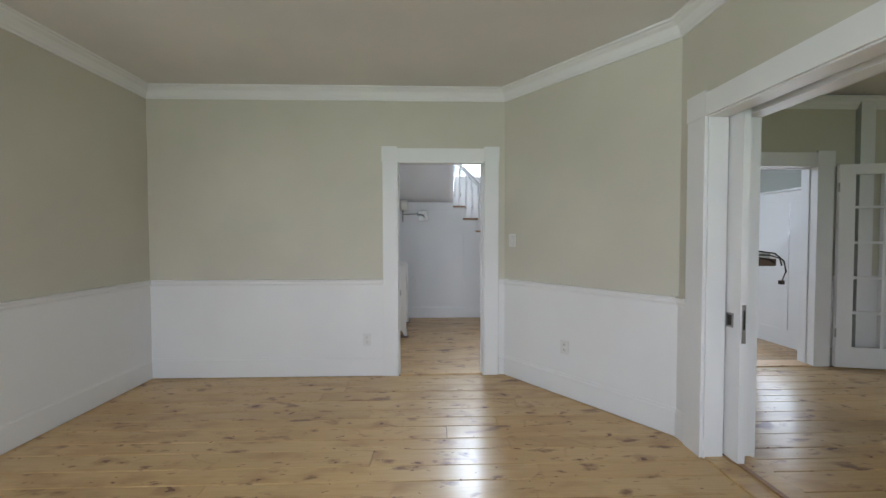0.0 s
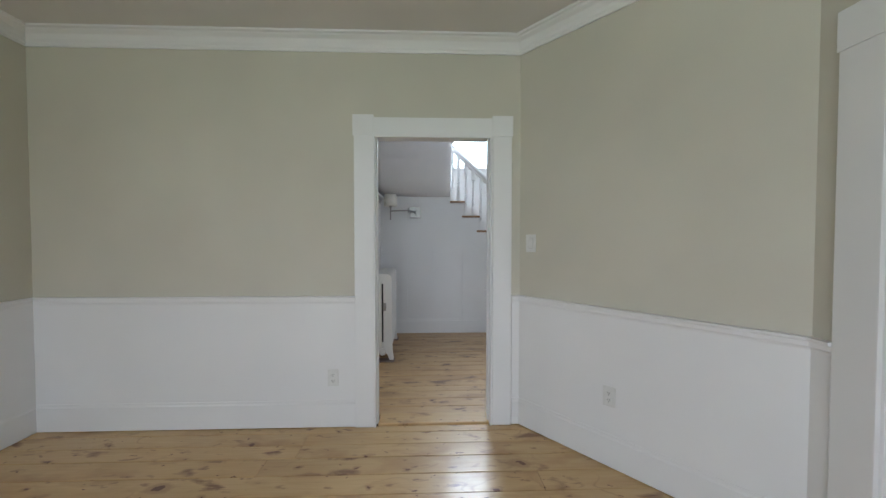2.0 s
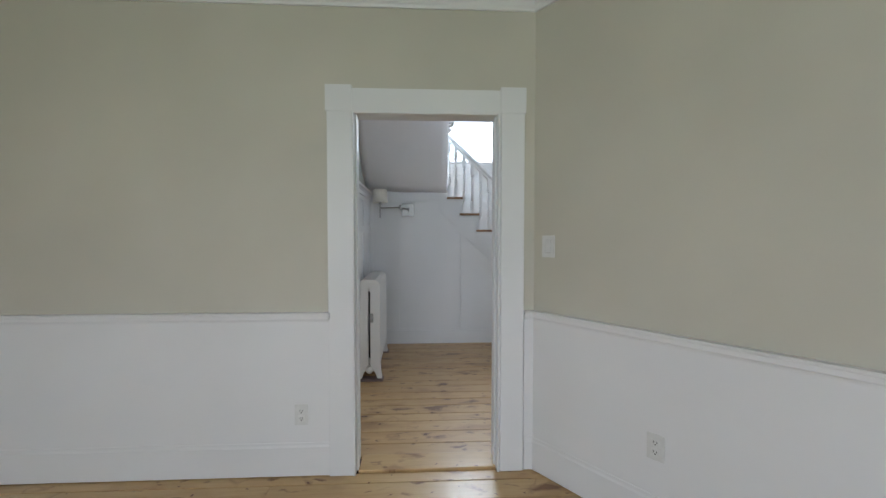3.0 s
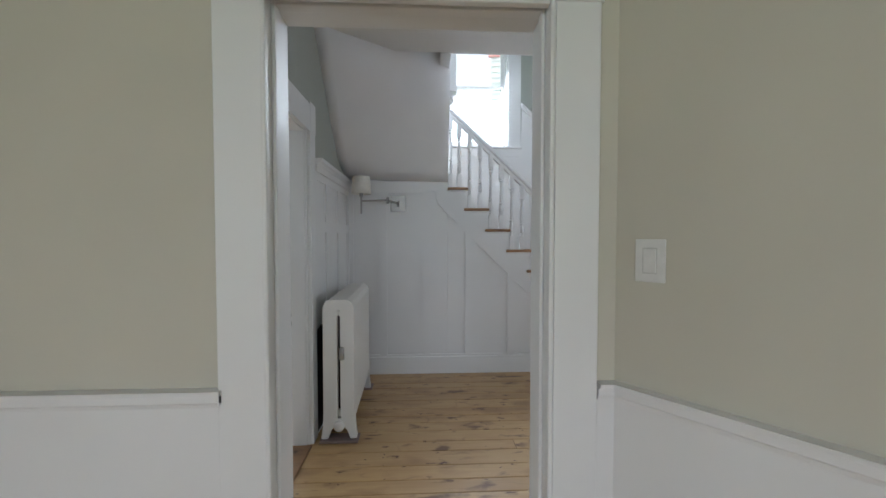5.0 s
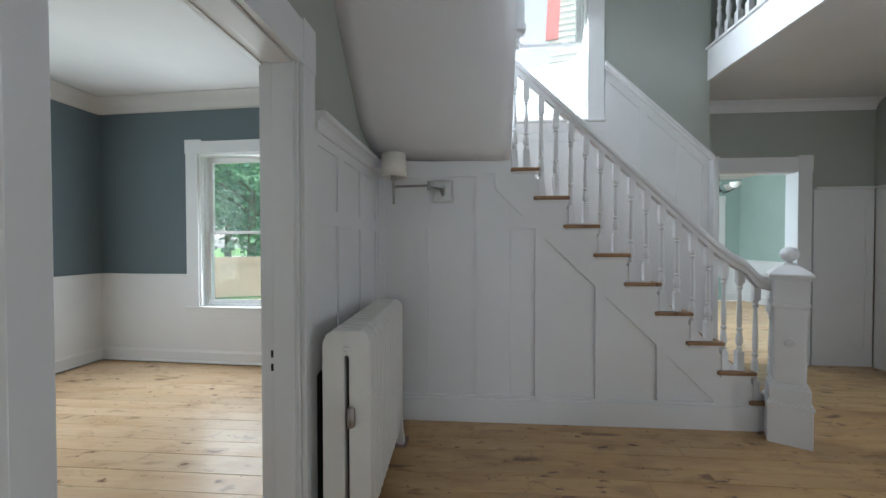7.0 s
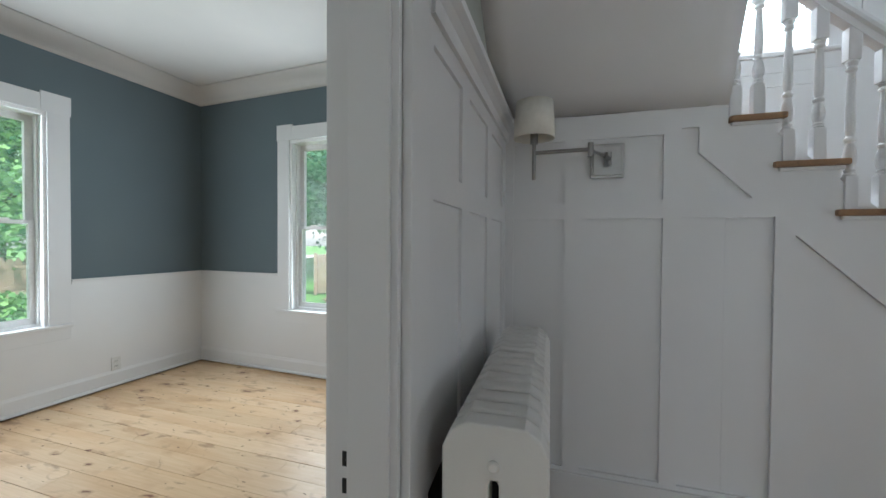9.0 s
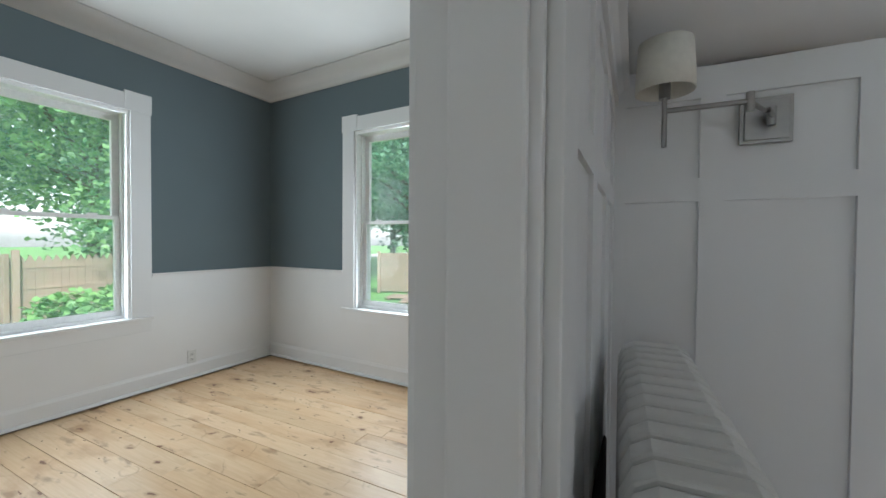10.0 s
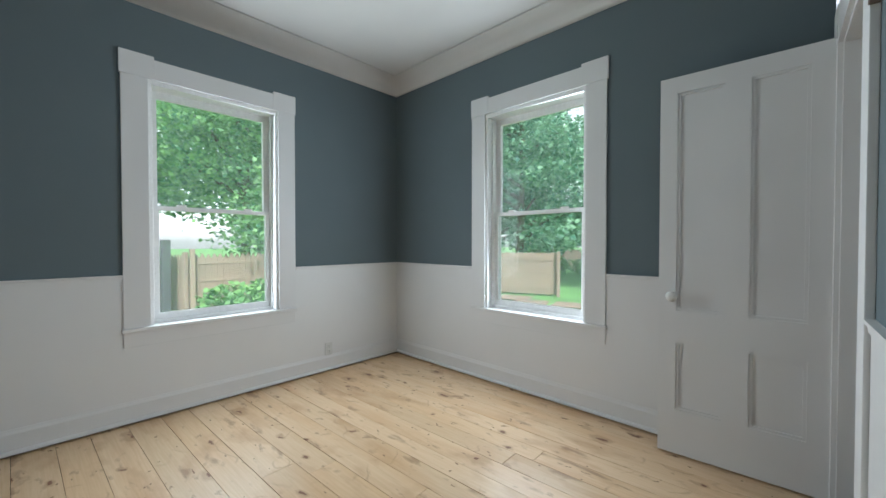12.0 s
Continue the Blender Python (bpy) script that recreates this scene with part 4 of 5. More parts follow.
def staircase():
    g = base("staircase", pose(0, 0, 0), "white painted staircase with oiled wooden treads and turned balusters", "staircase")
    yf, yr = 5.762, 6.685
    for k, (x, z) in enumerate(TREADS):
        extra = 0.10 if k == 8 else 0.0
        t = part("tread", box(x if k else 0.537, x + 0.252, yf, yr, z - 0.027, z, 0.009), M_TREAD, g, "oiled brown wooden tread with a rounded nose")
        part("riser", box(x + 0.205, x + 0.222, 5.80, yr, z - 0.2045, z - 0.0275), M_WHITE, g)
        part("cove_strip", box(x + 0.02 if k else 0.545, x + 0.236, yf + 0.012, 5.80, z - 0.042, z - 0.0275, 0.003), M_WHITE, g)
        for dx in (0.058, 0.163):
            bx = x + dx + (0.02 if k == 0 and dx < 0.1 else 0)
            part("baluster", baluster_mesh(rail_top(bx) - 0.085 - z if k < 7 else max(0.74, rail_top(bx) + (0.02, 0.06)[k - 7] - 0.085 - z)), M_WHITE, g).matrix_basis = pose(bx, 5.815, z)
    # handrail with an easing at the foot
    line = [(0.53, rail_top(0.53)), (1.95, rail_top(1.95)), (2.05, rail_top(2.05) + 0.012), (2.13, rail_top(2.13) + 0.035), (2.21, 1.09), (2.28, 1.07)]
    sec = [(-0.030, -0.012), (-0.036, -0.03), (-0.034, -0.045), (-0.024, -0.055), (-0.024, -0.085), (0.024, -0.085), (0.024, -0.055), (0.034, -0.045), (0.036, -0.03), (0.030, -0.012), (0.016, 0.0), (-0.016, 0.0)]
    bm = bmesh.new()
    rings = [[bm.verts.new((x, 5.815 + o - (0.05 * max(0, x - 2.0) / 0.25), z + h * 1.12)) for o, h in sec] for x, z in line]
    for a, b in zip(rings, rings[1:]):
        for i in range(len(sec)):
            bm.faces.new((a[i], a[(i + 1) % len(sec)], b[(i + 1) % len(sec)], b[i]))
    bm.faces.new(rings[0])
    bm.faces.new(rings[-1][::-1])
    part("handrail", bm, M_WHITE, g)
    newel(g)
    # landing and the drop post of the upper flight
    part("landing", box(-0.43, 0.497, 5.93, yr, 2.018, 2.045, 0.006), M_TREAD, g)
    part("landing_riser", box(0.475, 0.486, 5.93, yr, 1.841, 2.018), M_WHITE, g)
    drop = bmesh.new()
    square_post(drop, 0.125, 2.72, 3.5, (0.535, 5.58))
    square_post(drop, 0.145, 2.68, 2.72, (0.535, 5.58), 0.008)
    lathe(drop, [(0.012, 2.575), (0.034, 2.59), (0.046, 2.615), (0.034, 2.645), (0.056, 2.665), (0.06, 2.68)], 20, (0.535, 5.58, 0))
    part("drop_newel", drop, M_WHITE, g, "white drop newel of the upper flight")


staircase()


def gallery_balustrade():
    g = base("gallery_balustrade", pose(0, 0, 0), "white turned balustrade along the upstairs gallery", "balustrade")
    part("fascia", box(2.405, 2.43, 5.05, 6.698, 2.785, 3.06, 0.004), M_WHITE, g)
    part("nosing", box(2.385, 2.55, 5.05, 6.698, 3.062, 3.085, 0.006), M_WHITE, g)
    proto = finish("baluster", baluster_mesh(0.82), M_WHITE)
    for k in range(12):
        ob = new("baluster", proto)
        ob.parent = g
        ob.matrix_basis = pose(2.46, 6.62 - 0.125 * k, 3.085)
    part("handrail", box(2.425, 2.495, 5.05, 6.698, 3.905, 3.97, 0.012), M_WHITE, g)


gallery_balustrade()


# ---- hall things ----
def radiator():
    g = base("radiator", pose(-0.29, 5.437, 0, 0, 0, 2.0) @ Matrix.Translation((0.29, -5.41, 0)), "white painted cast-iron column radiator against the panelled wall", "radiator")
    x0, x1, top = -0.392, -0.188, 0.945
    y0, n, pitch = 4.508, 14, 0.0655
    c = 0.045

    def outline(foot):
        pts = [(x0 + c, top), (x0 + c * 0.35, top - c * 0.4), (x0, top - c * 1.2), (x0, 0.20)]
        if foot:
            pts += [(x0 - 0.004, 0.10), (x0 - 0.014, 0.03), (x0 - 0.014, 0.018), (x0 + 0.03, 0.018), (x0 + 0.05, 0.075), (x0 + 0.07, 0.095), (x1 - 0.07, 0.095), (x1 - 0.05, 0.075), (x1 - 0.03, 0.018), (x1 + 0.014, 0.018), (x1 + 0.014, 0.03), (x1 + 0.004, 0.10)]
        else:
            pts += [(x0 + 0.01, 0.12), (x0 + 0.05, 0.09), (x1 - 0.05, 0.09), (x1 - 0.01, 0.12)]
        pts += [(x1, 0.20), (x1, top - c * 1.2), (x1 - c * 0.35, top - c * 0.4), (x1 - c, top)]
        return pts

    xm = (x0 + x1) / 2
    slot = [(xm - 0.0095, 0.16), (xm - 0.006, 0.152), (xm + 0.006, 0.152), (xm + 0.0095, 0.16), (xm + 0.0095, 0.828), (xm + 0.006, 0.838), (xm - 0.006, 0.838), (xm - 0.0095, 0.828)]
    meshes = {}
    for foot in (True, False):
        bm = plate(outline(foot), [slot] if foot else [], 0.052, lambda u, v, w: Vector((u, -w, v)))
        bmesh.ops.dissolve_limit(bm, angle_limit=0.01, verts=bm.verts, edges=bm.edges)
        sharp = [e for e in bm.edges if len(e.link_faces) == 2 and e.calc_face_angle(0) > 1.0]
        bmesh.ops.bevel(bm, geom=sharp, offset=0.011, segments=3, affect="EDGES", profile=0.5, clamp_overlap=True)
        meshes[foot] = finish("section", bm, M_RAD)
    for k in range(n):
        ob = new("section", meshes[k in (0, n - 1)])
        ob.parent = g
        ob.matrix_basis = pose(0, y0 + pitch * k, 0)
    # near-black plate behind the end section, added as the shade seen through its slot
    part("inner_iron", box(xm - 0.02, xm + 0.02, y0 + 0.053, y0 + 0.057, 0.14, 0.85), M_HOLE, g, "dark plate standing in for the shade inside the slot")
    for z in (0.17, 0.87):
        hub = lathe(bmesh.new(), [(0.030, 0.0), (0.030, pitch * (n - 1))], 16)
        part("hub", hub, M_RAD, g).matrix_basis = pose(xm, y0 + 0.03, z, -90)
    part("top_plug", lathe(bmesh.new(), [(0.012, 0.0), (0.012, 0.005), (0.008, 0.008)], 14), M_RAD, g).matrix_basis = pose(xm, y0 + 0.001, 0.868, 90)
    part("end_boss", lathe(bmesh.new(), [(0.036, -0.002), (0.036, 0.008), (0.030, 0.014), (0.012, 0.017)], 24), M_RAD, g, "", True).matrix_basis = pose(xm, y0 + 0.001, 0.105, 90)
    v = part("air_valve", lathe(bmesh.new(), [(0.006, -0.004), (0.015, 0.0), (0.017, 0.008), (0.017, 0.070), (0.013, 0.078), (0.006, 0.082)], 16, (xm + 0.024, y0 - 0.022, 0.555)), M_NICKEL, g, "small chrome air valve", True)
    part("valve_stem", lathe(bmesh.new(), [(0.006, 0.0), (0.006, 0.03)], 10), M_NICKEL, v).matrix_basis = pose(xm + 0.02, y0 + 0.004, 0.60, 90)


radiator()
# near-black patch low on the wall, with an uneven top edge
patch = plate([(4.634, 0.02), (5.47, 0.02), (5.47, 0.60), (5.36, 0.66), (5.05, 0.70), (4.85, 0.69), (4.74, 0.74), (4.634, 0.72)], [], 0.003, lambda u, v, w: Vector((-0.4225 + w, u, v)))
thing("bare_wall_patch", patch, M_DARK_WALL, "dark patch of wall behind the radiator", "wall", "", "structure")
thing("radiator_board", box(-0.384, -0.132, 4.505, 4.617, 0.001, 0.017, 0.004), M_PAD, "pinkish-grey painted wooden board under the radiator feet", "board")
thing("radiator_board", box(-0.412, -0.160, 5.385, 5.505, 0.001, 0.017, 0.004), M_PAD, "pinkish-grey painted wooden board under the radiator feet", "board")


def sconce():
    g = base("wall_sconce", pose(0.050, 5.786, 1.679), "brushed nickel swing-arm wall lamp with a cream shade", "wall lamp")
    part("back_plate", box(-0.074, 0.074, -0.010, 0, -0.080, 0.080, 0.003), M_NICKEL, g)
    part("plate_step", box(-0.062, 0.062, -0.020, -0.0105, -0.068, 0.068, 0.003), M_NICKEL, g)
    part("elbow", tube(bmesh.new(), [(0.0, -0.020, -0.005), (0.002, -0.07, -0.002), (-0.02, -0.11, 0.004)], 0.009), M_NICKEL, g)
    part("knuckle", lathe(bmesh.new(), [(0.013, -0.030), (0.013, 0.030)], 16, (0.002, -0.06, -0.002)), M_NICKEL, g)
    part("short_arm", tube(bmesh.new(), [(0.002, -0.06, 0.005), (-0.083, -0.19, 0.014)], 0.008), M_NICKEL, g)
    part("knuckle", lathe(bmesh.new(), [(0.012, -0.026), (0.012, 0.034)], 16, (-0.083, -0.19, 0.012)), M_NICKEL, g)
    part("long_arm", tube(bmesh.new(), [(-0.083, -0.19, 0.018), (-0.318, -0.236, 0.006)], 0.0085), M_NICKEL, g)
    part("post", lathe(bmesh.new(), [(0.008, -0.112), (0.008, 0.065)], 14, (-0.318, -0.238, 0)), M_NICKEL, g)
    part("socket", lathe(bmesh.new(), [(0.017, 0.045), (0.017, 0.12)], 16, (-0.318, -0.238, 0)), M_NICKEL, g)
    bm = bmesh.new()
    outer, inner = (0.088, 0.086, 0.080), (0.083, 0.081, 0.076)
    n, zs = 40, (0.068, 0.13, 0.225)
    rows = [[bm.verts.new((-0.318 + r * math.cos(2 * math.pi * i / n), -0.238 + r * math.sin(2 * math.pi * i / n), z)) for i in range(n)] for r, z in list(zip(outer, zs)) + list(zip(inner, zs))[::-1]]
    for a, b in zip(rows, rows[1:] + rows[:1]):
        for i in range(n):
            bm.faces.new((a[i], a[(i + 1) % n], b[(i + 1) % n], b[i]))
    part("shade", bm, M_SHADE, g, "cream fabric drum shade", True)


sconce()


# ---- wall plates ----
def outlet(m):
    g = base("wall_outlet", m, "white double electrical outlet in the wainscot", "outlet", "white electrical outlets")
    part("cover_plate", box(-0.037, 0.037, -0.006, 0, -0.058, 0.058, 0.002), M_PLATE, g)
    for dz in (-0.021, 0.021):
        s = part("socket", box(-0.017, 0.017, -0.0085, -0.0055, dz - 0.014, dz + 0.014, 0.003), M_PLATE, g)
        part("slot", box(-0.008, -0.0055, -0.0092, -0.0080, dz - 0.002, dz + 0.007), M_HOLE, s)
        part("slot", box(0.0055, 0.008, -0.0092, -0.0080, dz - 0.002, dz + 0.007), M_HOLE, s)
        part("slot", box(-0.0025, 0.0025, -0.0092, -0.0080, dz - 0.011, dz - 0.006), M_HOLE, s)
    return g


chamfer = math.degrees(math.atan2(1.938 - 3.13, 1.795 - 0.88))


def on_chamfer(s, z):
    d = Vector((0.915, -1.192)).normalized()
    return pose(0.88 + d.x * s, 3.13 + d.y * s, z, 0, 0, chamfer)


first_outlet = outlet(pose(-0.43, 3.122, 0.35))
copy_thing(first_outlet, on_chamfer(0.665, 0.41) @ Matrix.Translation((0, -0.008, 0)))
copy_thing(first_outlet, pose(xb(6.15)[0] + 0.008, 6.15, 0.205, 0, 0, 88.4))


def switch():
    g = base("light_switch", on_chamfer(0.098, 1.288), "white rocker light switch beside the door", "switch")
    part("cover_plate", box(-0.040, 0.040, -0.007, 0, -0.060, 0.060, 0.003), M_PLATE, g)
    part("rocker_gap", box(-0.0195, 0.0195, -0.0076, -0.0066, -0.0365, 0.0365), M_GAPGREY, g, "thin grey gap round the rocker")
    rocker = bmesh.new()
    add_box(rocker, -0.0165, 0.0165, -0.0105, -0.0068, -0.033, 0.033, 0.002)
    bmesh.ops.rotate(rocker, cent=(0, -0.008, 0), matrix=Matrix.Rotation(radians(3.0), 3, "X"), verts=rocker.verts)
    part("rocker", rocker, M_PLATE, g)
    for dz in (-0.048, 0.048):
        part("screw", lathe(bmesh.new(), [(0.003, 0.0), (0.003, 0.0012), (0.001, 0.0016)], 10), M_PLATE, g).matrix_basis = pose(0, -0.0068, dz, 90)


switch()


# ---- closet door in the blue room ----
def closet_door():
    g = base("panel_door", pose(-0.572, 6.652, 0.012), "white four-panel wooden door standing open", "door")
    holes = [rect(-0.640, -0.430, 0.795, 1.985), rect(-0.325, -0.112, 0.795, 1.985), rect(-0.640, -0.430, 0.245, 0.615), rect(-0.325, -0.112, 0.245, 0.615)]
    part("door_slab", plate(rect(-0.725, 0.0, 0, 2.075), holes, 0.036, lambda u, v, w: Vector((u, -w, v))), M_WHITE, g)
    for h in holes:
        (a, lo), (b, hi) = h[0], h[2]
        bm = box(a - 0.004, b + 0.004, 0.013, 0.022, lo - 0.004, hi + 0.004)
        part("panel", bm, M_WHITE, g)
        fr = plate(rect(a + 0.0005, b - 0.0005, lo + 0.0005, hi - 0.0005), [rect(a + 0.014, b - 0.014, lo + 0.014, hi - 0.014)], 0.008, lambda u, v, w: Vector((u, 0.005 - w, v)))
        part("panel_moulding", fr, M_WHITE, g)
    k = part("door_knob", lathe(bmesh.new(), [(0.022, 0.0), (0.022, 0.004), (0.009, 0.010), (0.009, 0.026), (0.024, 0.034), (0.028, 0.046), (0.024, 0.058), (0.010, 0.063)], 22), M_FROST, g, "white porcelain knob", True)
    k.matrix_basis = pose(-0.655, 0, 0.875, 90)
    for z in (0.22, 1.80):
        h = part("hinge", lathe(bmesh.new(), [(0.004, -0.052), (0.008, -0.045), (0.008, 0.045), (0.004, 0.052)], 12, (0.006, 0.010, z)), M_WHITE, g, "painted butt hinge")
        part("hinge_leaf", box(-0.001, 0.0025, 0.008, 0.034, z - 0.045, z + 0.045), M_WHITE, h)


closet_door()


def floor_grille():
    g = base("floor_grille", pose(-0.90, 6.13, 0.0), "dark iron floor grille in the pine boards", "floor vent")
    holes = []
    for i in range(9):
        for j in range(8):
            u, v = -0.085 + i * 0.0212, -0.075 + j * 0.0212
            if (i + j) % 7 != 3:
                holes.append(rect(u - 0.007, u + 0.007, v - 0.007, v + 0.007))
    part("grille", plate(rect(-0.125, 0.125, -0.115, 0.125), holes, 0.005, lambda u, v, w: Vector((u, v, 0.006 + w))), M_IRON, g)
    part("duct", box(-0.10, 0.10, -0.09, 0.10, 0.0002, 0.0009), M_HOLE, g)


floor_grille()


# ---- things beyond the openings ----
def junction_box():
    g = base("cable_box", pose(2.11, 2.10, 1.15), "brown wooden bracket with a pale box and loose black cables", "box")
    part("bracket", box(0.0, 0.43, -0.06, 0.09, -0.035, 0.015, 0.005), M_OLDWOOD, g)
    part("box_body", box(0.10, 0.40, -0.05, 0.06, 0.016, 0.062, 0.006), M_PALEWALL, g, "pale grey plastic box")
    runs = (((0.06, 0.022), (0.24, 0.075), (0.41, 0.052), (0.475, 0.0), (0.492, -0.07), (0.465, -0.135)),
            ((0.04, 0.012), (0.22, 0.046), (0.37, 0.040), (0.44, 0.018), (0.455, -0.03)),
            ((0.12, -0.010), (0.26, 0.028), (0.36, 0.014), (0.40, -0.012)),
            ((0.20, -0.036), (0.24, -0.055), (0.23, -0.085), (0.20, -0.098)))
    for k, line in enumerate(runs):
        part("cable", tube(bmesh.new(), [(x, -0.067 - 0.006 * k, z) for x, z in line], 0.0048, 8), M_IRON, g, "black cable")
    part("plug", box(0.446, 0.474, -0.080, -0.056, -0.160, -0.132, 0.003), M_IRON, g)


junction_box()


def chandelier():
    g = base("chandelier", pose(4.50, 10.0, 2.72), "dark bronze chandelier with white glass bowls", "chandelier")
    part("canopy", lathe(bmesh.new(), [(0.06, 0.0), (0.05, -0.025), (0.01, -0.03)], 20), M_IRON, g)
    for a in range(3):
        x, y = 0.035 * math.cos(a * 2.09), 0.035 * math.sin(a * 2.09)
        part("rod", tube(bmesh.new(), [(x, y, -0.02), (x, y, -0.48)], 0.007), M_IRON, g)
    part("hub", lathe(bmesh.new(), [(0.01, -0.62), (0.03, -0.58), (0.05, -0.52), (0.05, -0.47)], 18), M_IRON, g)
    for a in range(5):
        t = 2 * math.pi * a / 5 + 0.3
        c, s = math.cos(t), math.sin(t)
        arm = part("arm", tube(bmesh.new(), [(0.04 * c, 0.04 * s, -0.50), (0.16 * c, 0.16 * s, -0.56), (0.27 * c, 0.27 * s, -0.50)], 0.009), M_IRON, g)
        part("glass_bowl", lathe(bmesh.new(), [(0.02, -0.50), (0.06, -0.47), (0.085, -0.42), (0.088, -0.405), (0.08, -0.405), (0.05, -0.45), (0.01, -0.47)], 20, (0.27 * c, 0.27 * s, 0)), M_FROST, arm, "white glass bowl", True)


chandelier()


# ---- garden ----
GZ = -0.6
gm = bmesh.new()
n = 60
grid = [[gm.verts.new((-120 + 240 * i / n, -110 + 240 * j / n, GZ - 0.0005 + 0.04 * noise.noise((i * 0.7, j * 0.7, 0)))) for j in range(n + 1)] for i in range(n + 1)]
for i in range(n):
    for j in range(n):
        gm.faces.new((grid[i][j], grid[i + 1][j], grid[i + 1][j + 1], grid[i][j + 1]))
thing("ground", gm, M_GRASS, "green mown lawn around the house", "ground", "", "structure")
thing("road", box(-33, -27, -100, 100, GZ + 0.02, GZ + 0.06), M_PALEWALL, "pale concrete street", "road", "", "structure")


def picket_fence(name, p0, p1, top, mat, label, pointed=True):
    p0, p1 = Vector(p0), Vector(p1)
    d = p1 - p0
    length = d.length
    g = base(name, pose(p0.x, p0.y, GZ, 0, 0, math.degrees(math.atan2(d.y, d.x))), label, "fence")
    h = top - GZ
    w = 0.135
    out = [(0, 0.05), (w, 0.05), (w, h - 0.13), (w / 2 + 0.012, h - 0.008), (w / 2, h), (w / 2 - 0.012, h - 0.008), (0, h - 0.13)] if pointed else rect(0, w, 0.05, h)
    me = finish("picket", plate(out, [], 0.018, lambda u, v, q: Vector((u, -q, v))), mat)
    k, x = 0, 0.0
    while x < length - 0.1:
        ob = new("picket", me)
        ob.parent = g
        ob.matrix_basis = pose(x, 0.002 * (k % 3), 0.012 * math.sin(k * 2.3))
        x += w + 0.003
        k += 1
    for z in (0.22, h * 0.52, h - 0.27):
        part("rail", box(0, length, 0.008, 0.036, z, z + 0.06, 0.004), mat, g)
    for x in [i * 2.4 for i in range(int(length / 2.4) + 1)]:
        part("post", box(x - 0.05, x + 0.05, 0.055, 0.15, 0, h + 0.06, 0.006), mat, g)
    return g


picket_fence("picket_fence", (-11.75, 16.6), (-11.75, 7.2), 0.90, M_CEDAR, "new cedar picket fence round the garden")
picket_fence("picket_fence", (-11.75, 7.15), (-12.6, 6.95), 0.88, M_CEDAR, "new cedar picket fence panel turning the corner")
picket_fence("weathered_fence", (-12.3, 6.75), (-12.3, 1.4), 0.95, M_CEDAR_OLD, "weathered grey picket fence")
thing("fence_post", box(-12.1, -11.9, 6.62, 6.80, GZ, 1.24, 0.02), M_CEDAR_OLD, "tall weathered grey gate post", "post")
thing("fence_post", box(-11.72, -11.61, 7.13, 7.24, GZ, 1.02, 0.01), M_CEDAR, "new square cedar fence post at the corner", "post")
picket_fence("board_fence", (-6.25, 16.15), (-8.6, 15.4), 0.83, M_CEDAR, "pale new board fence panel on the lawn", False)
picket_fence("board_fence", (-3.0, 29.5), (-14.0, 27.0), 0.72, M_CEDAR, "far cedar board fence behind the lawn", False)
for x, y, a in ((-6.15, 14.05, 18), (-5.05, 14.35, 12), (-7.0, 14.6, 14)):
    g = base("wooden_platform", pose(x, y, GZ + 0.06, 0, 0, a), "pale slatted cedar platform lying on the grass", "platform", "platforms on the lawn")
    for k in range(6):
        part("slat", box(-0.5, 0.5, -0.42 + k * 0.141, -0.283 + k * 0.141, 0, 0.02, 0.003), M_CEDAR, g)
    part("batten", box(-0.4, -0.3, -0.42, 0.42, -0.045, -0.001), M_CEDAR, g)
    part("batten", box(0.3, 0.4, -0.42, 0.42, -0.045, -0.001), M_CEDAR, g)


def leaves_mesh(name, centres, size, mat, seed, droop=0.35):
    """Many small pointed leaves about the given centres."""
    rng = np.random.default_rng(seed)
    m = len(centres)
    shape = np.array([(0, -0.5), (0.34, -0.28), (0.5, 0.02), (0.24, 0.16), (0.0, 0.55), (-0.24, 0.16), (-0.5, 0.02), (-0.34, -0.28)])
    k = len(shape)
    nz = np.stack([rng.normal(0, 0.5, m), rng.normal(0, 0.5, m), np.abs(rng.normal(0.8, 0.35, m))], 1)
    nz /= np.linalg.norm(nz, axis=1, keepdims=True)
    u = np.cross(nz, rng.normal(0, 1, (m, 3)))
    u /= np.linalg.norm(u, axis=1, keepdims=True)
    v = np.cross(nz, u)
    s = size * rng.uniform(0.6, 1.25, m)
    pts = centres[:, None] + s[:, None, None] * (shape[None, :, :1] * u[:, None] + shape[None, :, 1:] * v[:, None] - droop * (shape[None, :, 1:] ** 2) * np.array([0, 0, 1.0]))
    me = bpy.data.meshes.new(name)
    me.from_pydata(pts.reshape(-1, 3), [], np.arange(m * k).reshape(m, k))
    me.materials.append(mat)
    return me


